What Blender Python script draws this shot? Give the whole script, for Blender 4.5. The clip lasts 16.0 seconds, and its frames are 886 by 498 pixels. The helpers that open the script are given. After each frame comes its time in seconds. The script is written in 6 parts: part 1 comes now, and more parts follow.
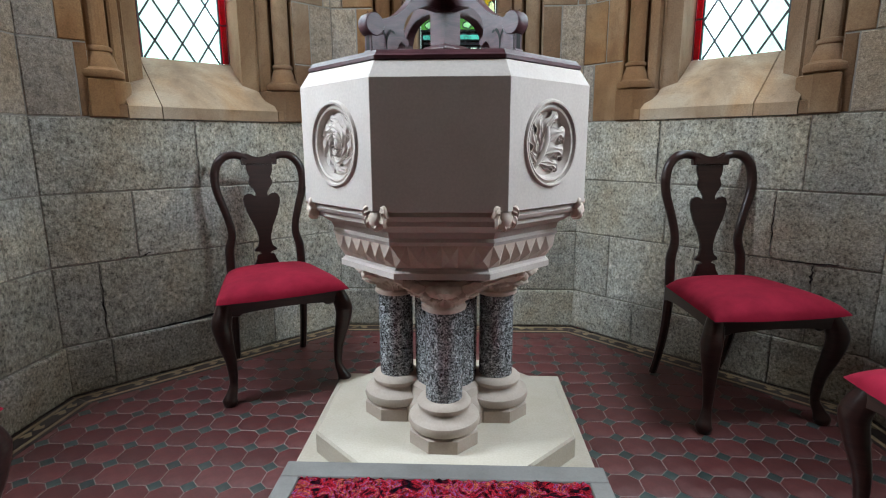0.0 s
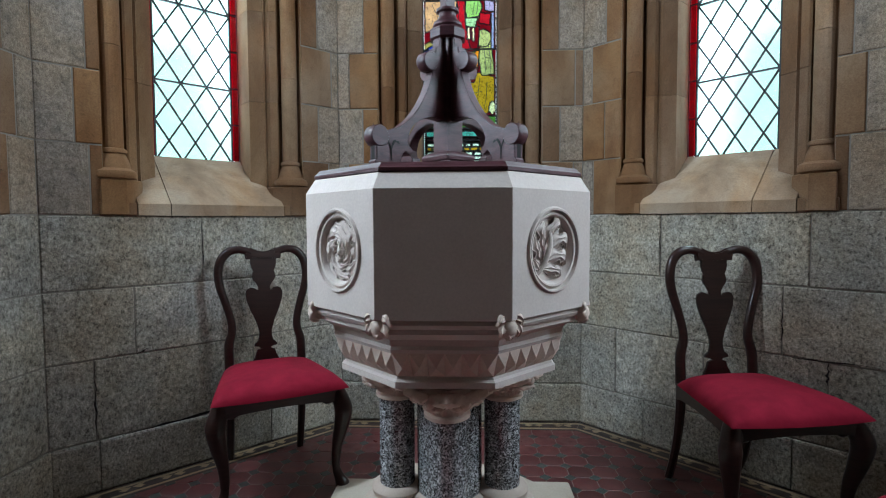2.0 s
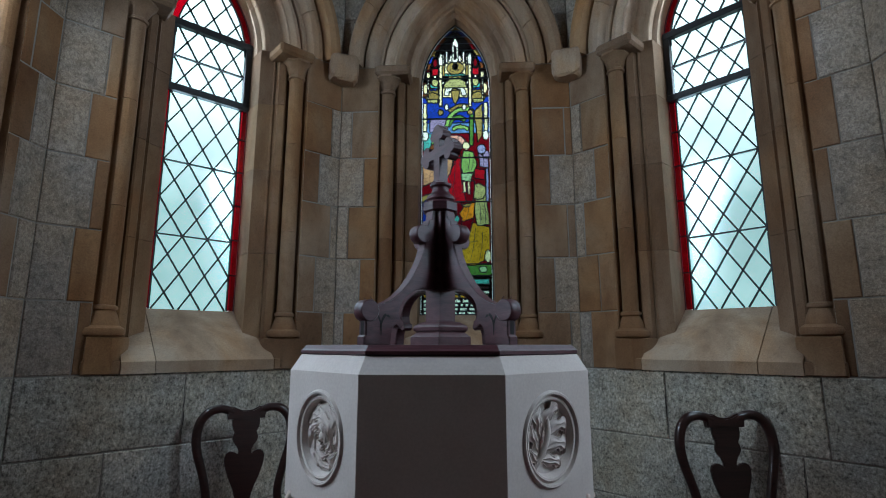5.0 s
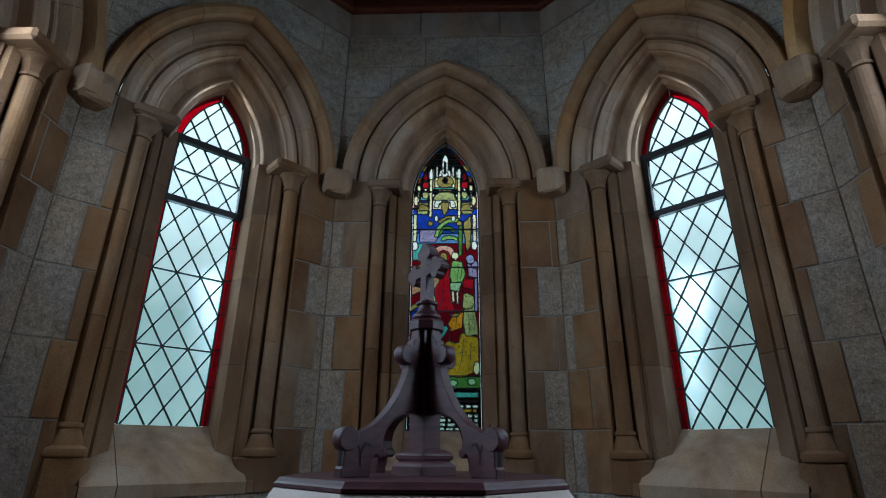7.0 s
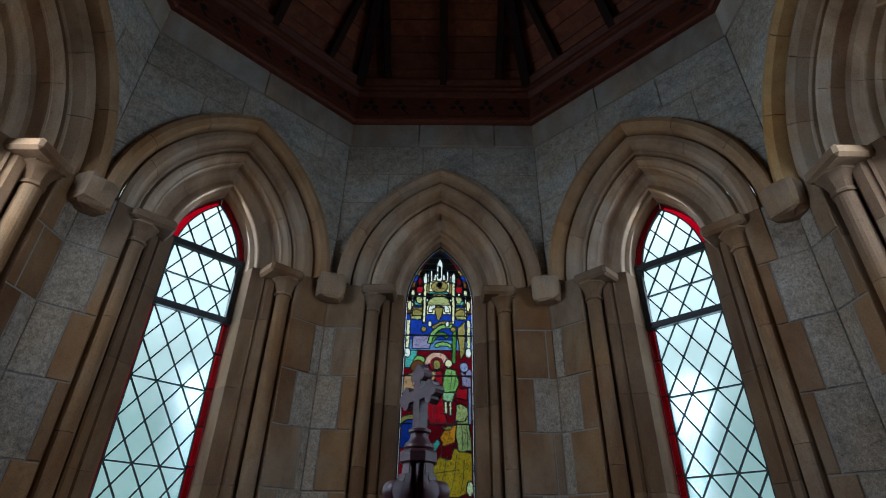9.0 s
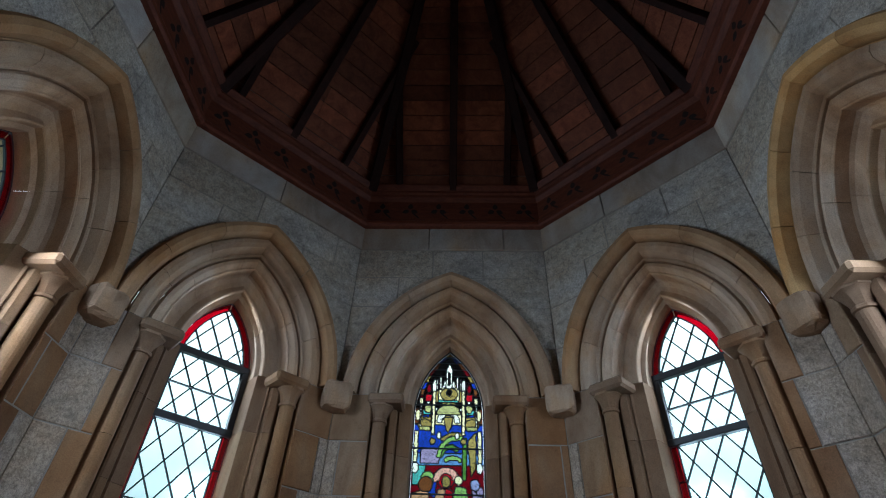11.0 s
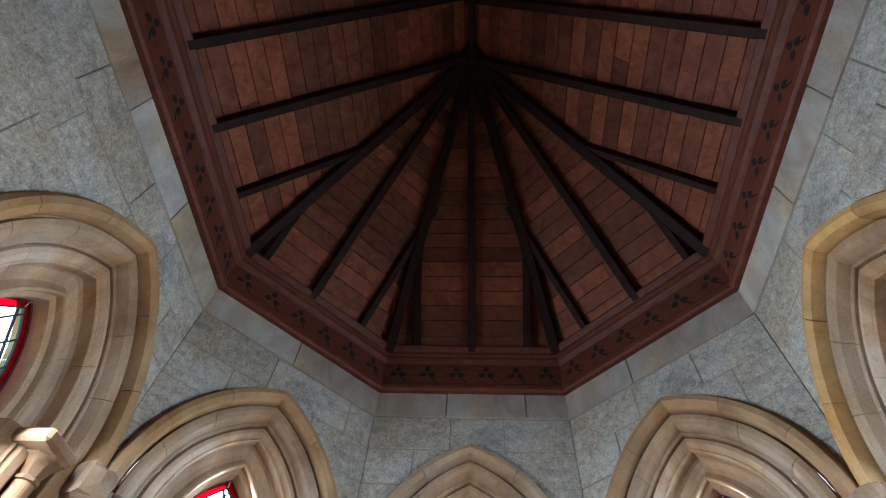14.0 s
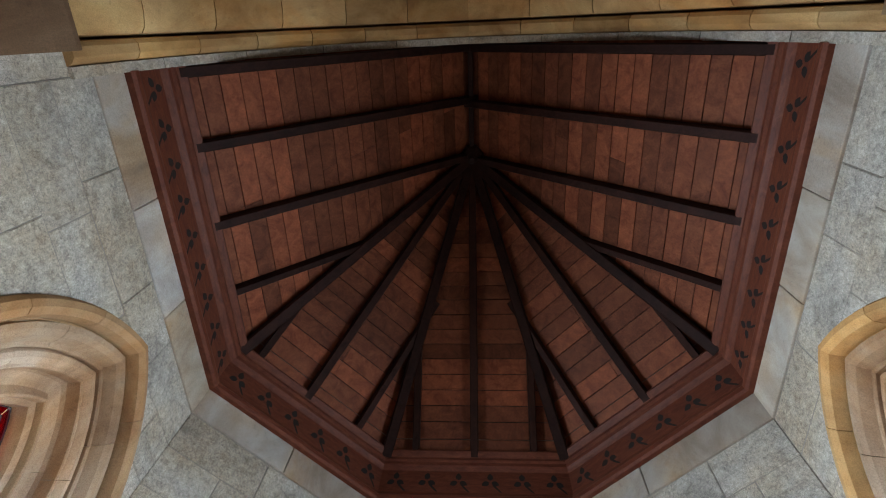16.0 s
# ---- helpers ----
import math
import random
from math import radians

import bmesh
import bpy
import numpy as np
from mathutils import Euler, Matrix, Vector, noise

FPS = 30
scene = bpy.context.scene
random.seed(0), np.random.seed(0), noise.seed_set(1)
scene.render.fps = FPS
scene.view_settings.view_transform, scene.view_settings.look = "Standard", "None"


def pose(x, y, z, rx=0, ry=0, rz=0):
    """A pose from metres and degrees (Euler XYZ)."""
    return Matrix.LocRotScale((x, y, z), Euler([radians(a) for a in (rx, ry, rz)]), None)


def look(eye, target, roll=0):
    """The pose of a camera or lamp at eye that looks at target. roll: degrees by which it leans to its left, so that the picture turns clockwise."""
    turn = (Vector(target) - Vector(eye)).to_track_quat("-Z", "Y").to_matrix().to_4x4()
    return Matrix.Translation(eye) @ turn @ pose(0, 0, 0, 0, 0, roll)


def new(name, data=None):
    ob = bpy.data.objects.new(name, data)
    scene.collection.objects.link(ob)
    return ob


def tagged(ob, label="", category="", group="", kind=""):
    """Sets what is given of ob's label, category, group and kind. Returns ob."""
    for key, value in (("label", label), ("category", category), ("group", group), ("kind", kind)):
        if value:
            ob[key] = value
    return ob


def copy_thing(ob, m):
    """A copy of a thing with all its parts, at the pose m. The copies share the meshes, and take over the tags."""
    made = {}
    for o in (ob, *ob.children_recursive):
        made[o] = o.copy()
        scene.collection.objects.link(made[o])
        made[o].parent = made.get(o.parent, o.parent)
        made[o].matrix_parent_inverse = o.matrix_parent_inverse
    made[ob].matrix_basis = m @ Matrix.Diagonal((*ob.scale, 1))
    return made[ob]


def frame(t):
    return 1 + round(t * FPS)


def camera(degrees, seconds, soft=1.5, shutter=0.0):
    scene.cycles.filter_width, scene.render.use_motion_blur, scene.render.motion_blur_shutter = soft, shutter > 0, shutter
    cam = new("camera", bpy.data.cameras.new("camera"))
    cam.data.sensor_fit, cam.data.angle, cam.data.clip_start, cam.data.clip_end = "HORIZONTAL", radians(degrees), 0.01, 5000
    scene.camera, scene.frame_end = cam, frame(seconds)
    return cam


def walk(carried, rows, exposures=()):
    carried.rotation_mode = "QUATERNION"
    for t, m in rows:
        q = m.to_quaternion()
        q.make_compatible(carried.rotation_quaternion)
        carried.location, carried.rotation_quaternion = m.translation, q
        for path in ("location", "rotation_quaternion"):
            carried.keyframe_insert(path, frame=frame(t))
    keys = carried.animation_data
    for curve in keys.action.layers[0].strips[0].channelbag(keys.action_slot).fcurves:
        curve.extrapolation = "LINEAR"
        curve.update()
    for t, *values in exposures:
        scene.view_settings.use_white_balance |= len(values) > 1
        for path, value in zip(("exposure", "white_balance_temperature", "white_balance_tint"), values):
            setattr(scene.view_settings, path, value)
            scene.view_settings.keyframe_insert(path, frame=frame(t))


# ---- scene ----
cam = camera(80.6, 16.0, soft=1.05)
PATH = [
    (0, (0.039, -1.307, 1.038), (-0.04, 0.652, 0.644), -0.2),
    (0.5, (0.038, -1.301, 1.056), (-0.04, 0.671, 0.732), -0.2),
    (1, (0.037, -1.295, 1.074), (-0.046, 0.688, 0.821), -0.3),
    (1.5, (0.035, -1.286, 1.094), (-0.053, 0.704, 0.913), -0.3),
    (2, (0.039, -1.279, 1.115), (-0.053, 0.716, 1.012), -0.3),
    (2.5, (0.043, -1.271, 1.132), (-0.051, 0.727, 1.113), -0.3),
    (3, (0.042, -1.259, 1.15), (-0.054, 0.738, 1.214), -0.4),
    (3.5, (0.041, -1.249, 1.168), (-0.055, 0.744, 1.313), -0.3),
    (4, (0.044, -1.24, 1.19), (-0.051, 0.745, 1.414), -0.2),
    (4.2, (0.049, -1.236, 1.208), (-0.048, 0.746, 1.456), -0.2),
    (6.3, (0.072, -1.253, 1.313), (0.005, 0.652, 1.918), 0.3),
    (6.5, (0.072, -1.244, 1.311), (0.01, 0.647, 1.958), 0.3),
    (7, (0.08, -1.247, 1.336), (0.025, 0.617, 2.058), 0.4),
    (7.5, (0.066, -1.252, 1.369), (0.033, 0.584, 2.162), 0.5),
    (8, (0.079, -1.254, 1.393), (0.052, 0.547, 2.263), 0.7),
    (8.5, (0.077, -1.246, 1.41), (0.053, 0.51, 2.368), 1.0),
    (9, (0.067, -1.254, 1.441), (0.04, 0.459, 2.472), 1.1),
    (11.3, (0.065, -1.298, 1.555), (-0.009, 0.167, 2.914), 2.5),
    (11.5, (0.055, -1.285, 1.567), (-0.022, 0.145, 2.964), 2.8),
    (12, (0.068, -1.291, 1.587), (-0.03, 0.072, 3.048), 3.5),
    (12.5, (0.063, -1.286, 1.612), (-0.047, 0.012, 3.129), 4.0),
    (13, (0.058, -1.289, 1.625), (-0.06, -0.058, 3.197), 4.5),
    (13.5, (0.055, -1.3, 1.639), (-0.072, -0.138, 3.262), 5.1),
    (14, (0.068, -1.307, 1.657), (-0.074, -0.222, 3.332), 6.1),
    (14.5, (0.067, -1.314, 1.679), (-0.083, -0.304, 3.399), 6.9),
    (15, (0.074, -1.316, 1.692), (-0.086, -0.381, 3.452), 7.9),
    (15.5, (0.071, -1.328, 1.713), (-0.087, -0.464, 3.51), 8.5),
    (16, (0.076, -1.336, 1.729), (-0.073, -0.546, 3.56), 9.0),
]
EXPOSURES = [(0.0, 0.02, 6450, 10), (1.0, -0.2, 6220, 9), (2.0, -0.44, 6120, 9), (3.5, -0.82, 5950, 9), (4.2, -1.07, 5900, 9), (6.5, -1.88, 5750, 10), (7.5, -1.94, 5750, 10), (9.0, -1.86, 5800, 11),
             (11.5, -1.10, 5700, 13), (12.5, -0.55, 5720, 14), (14.0, 0.10, 5950, 12), (15.5, 0.55, 6250, 11), (16.0, 0.60, 6300, 12)]
walk(cam, [(t, look(eye, target, roll)) for t, eye, target, roll in PATH], EXPOSURES)

# ---- world and daylight ----
world = bpy.data.worlds.new("sky")
scene.world = world
world.use_nodes = True
wn = world.node_tree
sky = wn.nodes.new("ShaderNodeTexSky")
sky.sky_type = "NISHITA"
sky.sun_disc = False
sky.sun_elevation = radians(38)
sky.sun_rotation = radians(0)
wn.nodes["Background"].inputs["Strength"].default_value = 0.06
wn.links.new(sky.outputs["Color"], wn.nodes["Background"].inputs["Color"])

APO = 1.62            # wall faces' distance from the middle of the apse
HALF = APO * math.tan(radians(22.5))
CORN_Z, EAVE_Z, RIDGE_Z, HUB_Y = 4.235, 4.66, 6.36, -0.25
ARCH_Y = -1.20
SPRING, CEN = 2.90, 0.33   # the window arches' springing and their centres' offset
GLASS_HW, GLASS_Z0, GLASS_LY = 0.219, 1.442, 0.27
FONT = Vector((-0.022, 0.443, 0.0))


def facet(turn, shift=0.0):
    """Local frame on a wall face: x along the wall, y outwards, z up."""
    return Matrix.Rotation(radians(turn), 4, "Z") @ Matrix.Translation((shift, APO, 0))


WINDOWS = {"back": (0, 0.0), "left": (45, 0.0), "right": (-45, 0.0), "far_left": (90, 0.05), "far_right": (-90, -0.05)}
WATTS = {"back": 2.0, "left": 28.0, "right": 24.0, "far_left": 148.0, "far_right": 108.0}
for key, (turn, shift) in WINDOWS.items():
    lamp = bpy.data.lights.new("daylight", "AREA")
    lamp.shape, lamp.size, lamp.size_y = "RECTANGLE", 0.38, 1.72
    lamp.energy, lamp.color = WATTS[key], (0.80, 0.95, 1.09)
    ob = new("daylight", lamp)
    m = facet(turn, shift)
    ob.matrix_world = m @ Matrix.Translation((0, GLASS_LY + (0.08 if "far" in key else 0.05), 2.45)) @ Matrix.Rotation(radians(-57 if "far" in key else -80), 4, "X")

# ---- materials ----


class Nodes:
    def __init__(self, name, rough=0.6, metal=0.0, spec=0.5):
        self.mat = bpy.data.materials.new(name)
        self.mat.use_nodes = True
        self.t = self.mat.node_tree
        self.b = self.t.nodes["Principled BSDF"]
        self.b.inputs["Roughness"].default_value = rough
        self.b.inputs["Metallic"].default_value = metal
        self.b.inputs["Specular IOR Level"].default_value = spec
        self.co = self.t.nodes.new("ShaderNodeTexCoord").outputs["Object"]

    def add(self, kind, **values):
        n = self.t.nodes.new(kind)
        for k, v in values.items():
            n.inputs[k.replace("_", " ")].default_value = v
        return n

    def link(self, a, b):
        self.t.links.new(a, b)

    def noise(self, scale, detail=4.0, rough=0.6, vec=None, distort=0.0):
        n = self.add("ShaderNodeTexNoise", Scale=scale, Detail=detail, Roughness=rough, Distortion=distort)
        self.link(vec or self.co, n.inputs["Vector"])
        return n.outputs["Fac"]

    def stretched(self, x, y, z):
        n = self.add("ShaderNodeMapping")
        n.inputs["Scale"].default_value = (x, y, z)
        self.link(self.co, n.inputs["Vector"])
        return n.outputs["Vector"]

    def voronoi(self, scale, feature="F1", vec=None):
        n = self.add("ShaderNodeTexVoronoi", Scale=scale)
        n.feature = feature
        self.link(vec or self.co, n.inputs["Vector"])
        return n

    def ramp(self, fac, stops):
        n = self.t.nodes.new("ShaderNodeValToRGB")
        els = n.color_ramp.elements
        while len(els) < len(stops):
            els.new(0.5)
        for e, (p, c) in zip(els, stops):
            e.position, e.color = p, (*c, 1) if len(c) == 3 else c
        self.link(fac, n.inputs["Fac"])
        return n.outputs["Color"]

    def mix(self, fac, a, b, mode="MIX"):
        n = self.t.nodes.new("ShaderNodeMix")
        n.data_type, n.blend_type = "RGBA", mode
        for sock, v in ((n.inputs[0], fac), (n.inputs[6], a), (n.inputs[7], b)):
            if isinstance(v, bpy.types.NodeSocket):
                self.link(v, sock)
            else:
                sock.default_value = v if isinstance(v, float) else (*v, 1)
        return n.outputs[2]

    def random(self, island=False):
        if island:
            return self.t.nodes.new("ShaderNodeNewGeometry").outputs["Random Per Island"]
        return self.t.nodes.new("ShaderNodeObjectInfo").outputs["Random"]

    def bump(self, height, strength=0.3, distance=0.004):
        n = self.add("ShaderNodeBump", Strength=strength, Distance=distance)
        self.link(height, n.inputs["Height"])
        self.link(n.outputs["Normal"], self.b.inputs["Normal"])

    def done(self, colour, rough=None):
        if isinstance(colour, bpy.types.NodeSocket):
            self.link(colour, self.b.inputs["Base Color"])
        else:
            self.b.inputs["Base Color"].default_value = (*colour, 1)
        if rough is not None:
            self.link(rough, self.b.inputs["Roughness"])
        return self.mat


def grey(v):
    return (v, v, v)


def make_granite(name, base=1.0, coarse=1.0, tint=(1, 1, 1), calm=0.0):
    n = Nodes(name, 0.9, spec=0.2)
    info = n.random()
    pits = n.noise(95 * coarse, 4, 0.70, n.stretched(1, 1, 0.8), 0.3)
    c = n.ramp(pits, [(0.33, (0.12, 0.117, 0.11)), (0.44, (0.335, 0.33, 0.31)), (0.55, (0.455, 0.45, 0.425)), (0.68, (0.66, 0.65, 0.615))])
    c = n.mix(calm, c, (0.40, 0.395, 0.375))
    speck = n.ramp(n.noise(210 * coarse, 2, 0.8), [(0.34, grey(0.72)), (0.5, grey(1.0)), (0.66, grey(1.16))])
    c = n.mix(1.0, c, speck, "MULTIPLY")
    blot = n.ramp(n.noise(4.2, 6, 0.68, None, 0.8), [(0.28, grey(0.66)), (0.47, grey(0.95)), (0.72, grey(1.14))])
    c = n.mix(1.0, c, blot, "MULTIPLY")
    warm = n.ramp(n.noise(1.9, 5, 0.65), [(0.40, (1, 1, 1)), (0.56, (1.0, 0.92, 0.80)), (0.70, (0.92, 0.73, 0.54))])
    c = n.mix(0.85, c, warm, "MULTIPLY")
    each = n.ramp(info, [(0.0, (0.80 * base, 0.79 * base, 0.77 * base)), (0.5, (0.97 * base, 0.96 * base, 0.92 * base)), (1.0, (1.1 * base, 1.1 * base, 1.08 * base))])
    c = n.mix(1.0 - calm * 0.9, c, each, "MULTIPLY")
    mott = n.ramp(n.noise(27 * coarse, 4, 0.7, None, 0.6), [(0.32, grey(0.62)), (0.5, grey(1.0)), (0.68, grey(1.22))])
    c = n.mix(0.8, c, mott, "MULTIPLY")
    c = n.mix(1.0, c, tint, "MULTIPLY")
    n.bump(pits, 0.8, 0.006)
    return n.done(c)


def make_sandstone(name, tint=(1, 1, 1), rough=0.9, each_by=1.0):
    n = Nodes(name, rough, spec=0.2)
    info = n.random()
    c = n.ramp(n.noise(3.2, 5, 0.6, n.stretched(1, 1, 0.45), 0.6), [(0.25, (0.125, 0.080, 0.052)), (0.42, (0.205, 0.145, 0.100)), (0.58, (0.275, 0.212, 0.158)), (0.8, (0.34, 0.295, 0.25))])
    grain = n.ramp(n.noise(190, 2, 0.7), [(0.3, grey(0.8)), (0.7, grey(1.12))])
    c = n.mix(1.0, c, grain, "MULTIPLY")
    iron = n.ramp(n.noise(1.7, 4, 0.6, n.stretched(1, 1, 0.6), 0.5), [(0.34, (0.86, 0.92, 1.0)), (0.5, (1, 1, 1)), (0.62, (1.06, 0.88, 0.66)), (0.75, (0.95, 0.70, 0.44))])
    c = n.mix(0.8, c, iron, "MULTIPLY")
    spots = n.ramp(n.noise(34, 4, 0.75), [(0.30, grey(0.72)), (0.42, grey(1.0)), (0.7, grey(1.06))])
    c = n.mix(0.7, c, spots, "MULTIPLY")
    each = n.ramp(info, [(0.0, (0.72, 0.66, 0.58)), (0.4, (0.95, 0.93, 0.9)), (0.7, (1.0, 0.93, 0.78)), (1.0, (1.08, 1.1, 1.1))])
    c = n.mix(each_by, c, each, "MULTIPLY")
    c = n.mix(1.0, c, tint, "MULTIPLY")
    n.bump(n.noise(120, 4, 0.7), 0.3, 0.002)
    return n.done(c)


def make_plain_stone(name, colour, dirt=(0.75, 0.7, 0.62), rough=0.75):
    n = Nodes(name, rough, spec=0.3)
    c = n.mix(n.ramp(n.noise(7, 5, 0.6), [(0.42, grey(0.0)), (0.8, grey(0.5))]), colour, tuple(a * b for a, b in zip(colour, dirt)))
    fine = n.ramp(n.noise(140, 3), [(0.3, grey(0.93)), (0.7, grey(1.04))])
    c = n.mix(1.0, c, fine, "MULTIPLY")
    n.bump(n.noise(90, 4), 0.14, 0.002)
    return n.done(c)


def make_wood(name, dark, light, along=(1, 1, 12), rough=0.4, island=False, spread=0.35, spec=0.45):
    n = Nodes(name, rough, spec=spec)
    info = n.random(island)
    add = n.add("ShaderNodeVectorMath")
    add.operation = "ADD"
    mul = n.add("ShaderNodeVectorMath")
    mul.operation = "SCALE"
    n.link(info, mul.inputs["Scale"])
    mul.inputs[0].default_value = (7.3, 3.1, 9.7)
    n.link(n.stretched(*along), add.inputs[0])
    n.link(mul.outputs[0], add.inputs[1])
    v = add.outputs[0]
    c = n.ramp(n.noise(5, 5, 0.65, v, 0.8), [(0.3, dark), (0.7, light)])
    fine = n.ramp(n.noise(38, 3, 0.6, v), [(0.3, grey(0.82)), (0.7, grey(1.12))])
    c = n.mix(1.0, c, fine, "MULTIPLY")
    each = n.ramp(info, [(0.0, grey(1 - spread)), (0.5, grey(1.0)), (1.0, (1 + spread * 1.3, 1 + spread, 1 + spread * 0.8))])
    c = n.mix(1.0, c, each, "MULTIPLY")
    n.bump(n.noise(45, 3, 0.6, v), 0.12, 0.002)
    return n.done(c)


GRANITE = make_granite("granite", 0.95, 1.0, (1.0, 0.965, 0.915))
# granite copy toned down where the lamps overlight the upper courses
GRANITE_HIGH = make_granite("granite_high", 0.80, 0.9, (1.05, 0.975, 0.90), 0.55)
MORTAR = make_plain_stone("mortar", (0.25, 0.225, 0.19), rough=0.95)
SANDSTONE = make_sandstone("sandstone", (0.88, 0.74, 0.62))
# tint raised to stand in for nave light on the chancel arch
SAND_YELLOW = make_sandstone("sandstone_yellow", (2.0, 1.62, 0.95))
# paler copy for the inner arch orders, window light put into its colour
SAND_LIT = make_sandstone("sandstone_lit", (1.80, 1.72, 1.60), 0.9, 0.25)
SAND_ARCH = make_sandstone("sandstone_arch", (1.34, 1.25, 1.14), 0.9, 0.35)
SAND_SILL = make_sandstone("sandstone_sill", (1.32, 1.25, 1.14), 0.9, 0.25)
SAND_HOOD = make_sandstone("sandstone_hood", (1.36, 1.12, 0.82), 0.9, 0.6)
SAND_GREY = make_sandstone("sandstone_grey", (1.5, 1.72, 2.0))
# darker granite copy: the shade beside the windows is put into its colour
GRANITE_MID = make_granite("granite_shaded", 0.46, 1.1, (1.10, 0.93, 0.81), 0.45)
SAND_ROUGH = make_sandstone("sandstone_rough", (1.35, 1.28, 1.2))
WHITE_STONE = make_plain_stone("painted_limestone", (0.52, 0.447, 0.398), (0.80, 0.75, 0.70))
CREAM_STONE = make_plain_stone("cream_limestone", (0.50, 0.435, 0.35), (0.80, 0.74, 0.66))
BASE_STONE = make_plain_stone("beige_limestone", (0.43, 0.35, 0.29), (0.68, 0.60, 0.54))
# same white stone; the carpet's pink bounce light is put into its colour
PINK_LIT_STONE = make_plain_stone("pink_lit_limestone", (0.60, 0.48, 0.40), (0.66, 0.58, 0.50))
MAHOGANY = make_wood("dark_mahogany", (0.014, 0.006, 0.005), (0.035, 0.014, 0.011), rough=0.28, spread=0.1)
COVER_WOOD = make_wood("cover_oak", (0.034, 0.0115, 0.014), (0.080, 0.029, 0.034), along=(1.5, 1.5, 8), rough=0.42, spread=0.12, spec=0.3)
CEIL_WOOD = make_wood("ceiling_boards", (0.098, 0.0265, 0.0135), (0.215, 0.070, 0.032), along=(2, 2, 2), rough=0.6, island=True, spread=0.38, spec=0.12)
RAFTER_WOOD = make_wood("rafter_wood", (0.014, 0.0055, 0.004), (0.032, 0.012, 0.008), along=(2, 2, 2), rough=0.65, spread=0.2, spec=0.1)
CORN_WOOD = make_wood("cornice_wood", (0.075, 0.019, 0.011), (0.155, 0.046, 0.023), along=(2, 2, 9), rough=0.55, spread=0.12, spec=0.2)
# near-black standing for the shade in holes, cuts, open joints and board gaps
SHADE_BLACK = Nodes("shade_black", 0.9).done((0.008, 0.005, 0.004))


def make_speckle():
    n = Nodes("polished_granite", 0.22, spec=0.55)
    v = n.voronoi(270)
    a = n.ramp(v.outputs["Color"], [(0.18, grey(0.012)), (0.36, grey(0.10)), (0.55, grey(0.28)), (0.8, grey(0.55))])
    b = n.ramp(n.noise(60, 3), [(0.4, grey(0.5)), (0.65, grey(1.1))])
    return n.done(n.mix(1.0, a, b, "MULTIPLY"))


SPECKLE = make_speckle()


def make_velvet():
    n = Nodes("red_velvet", 0.9, spec=0.15)
    n.b.inputs["Sheen Weight"].default_value = 0.07
    n.b.inputs["Sheen Roughness"].default_value = 0.4
    n.b.inputs["Sheen Tint"].default_value = (1.0, 0.25, 0.3, 1)
    c = n.ramp(n.noise(9, 4), [(0.3, (0.20, 0.006, 0.020)), (0.7, (0.31, 0.012, 0.034))])
    n.bump(n.noise(400, 2), 0.2, 0.001)
    return n.done(c)


VELVET = make_velvet()


def make_tile(name, a, b, rough=0.34):
    n = Nodes(name, rough, spec=0.4)
    c = n.ramp(n.noise(14, 5, 0.65), [(0.3, a), (0.72, b)])
    each = n.ramp(n.random(), [(0.0, grey(0.75)), (1.0, grey(1.18))])
    c = n.mix(1.0, c, each, "MULTIPLY")
    dust = n.ramp(n.noise(3.1, 5, 0.6), [(0.52, grey(0.0)), (0.8, grey(0.22))])
    c = n.mix(dust, c, (0.36, 0.30, 0.28))
    r = n.ramp(n.noise(11, 4), [(0.3, grey(rough - 0.08)), (0.7, grey(rough + 0.2))])
    n.bump(n.noise(30, 3), 0.1, 0.002)
    return n.done(c, r)


TILE_RED = make_tile("red_tile", (0.075, 0.019, 0.019), (0.145, 0.043, 0.040))
TILE_GREEN = make_tile("green_tile", (0.022, 0.036, 0.034), (0.055, 0.075, 0.068))
TILE_DARK = make_tile("dark_tile", (0.020, 0.013, 0.012), (0.05, 0.032, 0.028))
TILE_BUFF = make_tile("buff_tile", (0.26, 0.19, 0.11), (0.40, 0.30, 0.18))
# unseen nave walls: colour chosen to bounce warm light onto the font's front
BOUNCE_WALL = make_plain_stone("bounce_wall", (0.44, 0.23, 0.16), rough=0.95)
GROUT = make_plain_stone("grout", (0.25, 0.215, 0.195), rough=0.95)


def make_carpet():
    n = Nodes("mottled_carpet", 0.97, spec=0.05)
    v = n.noise(15, 3, 0.6, None, 2.2)
    c = n.ramp(v, [(0.34, (0.010, 0.006, 0.012)), (0.41, (0.10, 0.006, 0.016)), (0.45, (0.55, 0.02, 0.04)), (0.50, (0.62, 0.03, 0.05)), (0.535, (0.36, 0.14, 0.38)), (0.56, (0.58, 0.03, 0.06)), (0.60, (0.72, 0.20, 0.10)), (0.66, (0.40, 0.015, 0.03)), (0.72, (0.012, 0.006, 0.012))])
    dark = n.ramp(n.noise(31, 4, 0.7, None, 1.5), [(0.40, grey(0.10)), (0.50, grey(1.0))])
    c = n.mix(0.75, c, dark, "MULTIPLY")
    n.bump(n.noise(260, 3, 0.8), 1.0, 0.012)
    tuft = n.ramp(n.noise(230, 2, 0.8), [(0.35, grey(0.35)), (0.65, grey(1.35))])
    return n.done(n.mix(1.0, c, tuft, "MULTIPLY"))


CARPET = make_carpet()
METAL = make_plain_stone("worn_aluminium", (0.23, 0.215, 0.20), (0.5, 0.47, 0.43), 0.5)
METAL.node_tree.nodes["Principled BSDF"].inputs["Metallic"].default_value = 0.45
LEAD = Nodes("lead_came", 0.6).done((0.012, 0.022, 0.026))
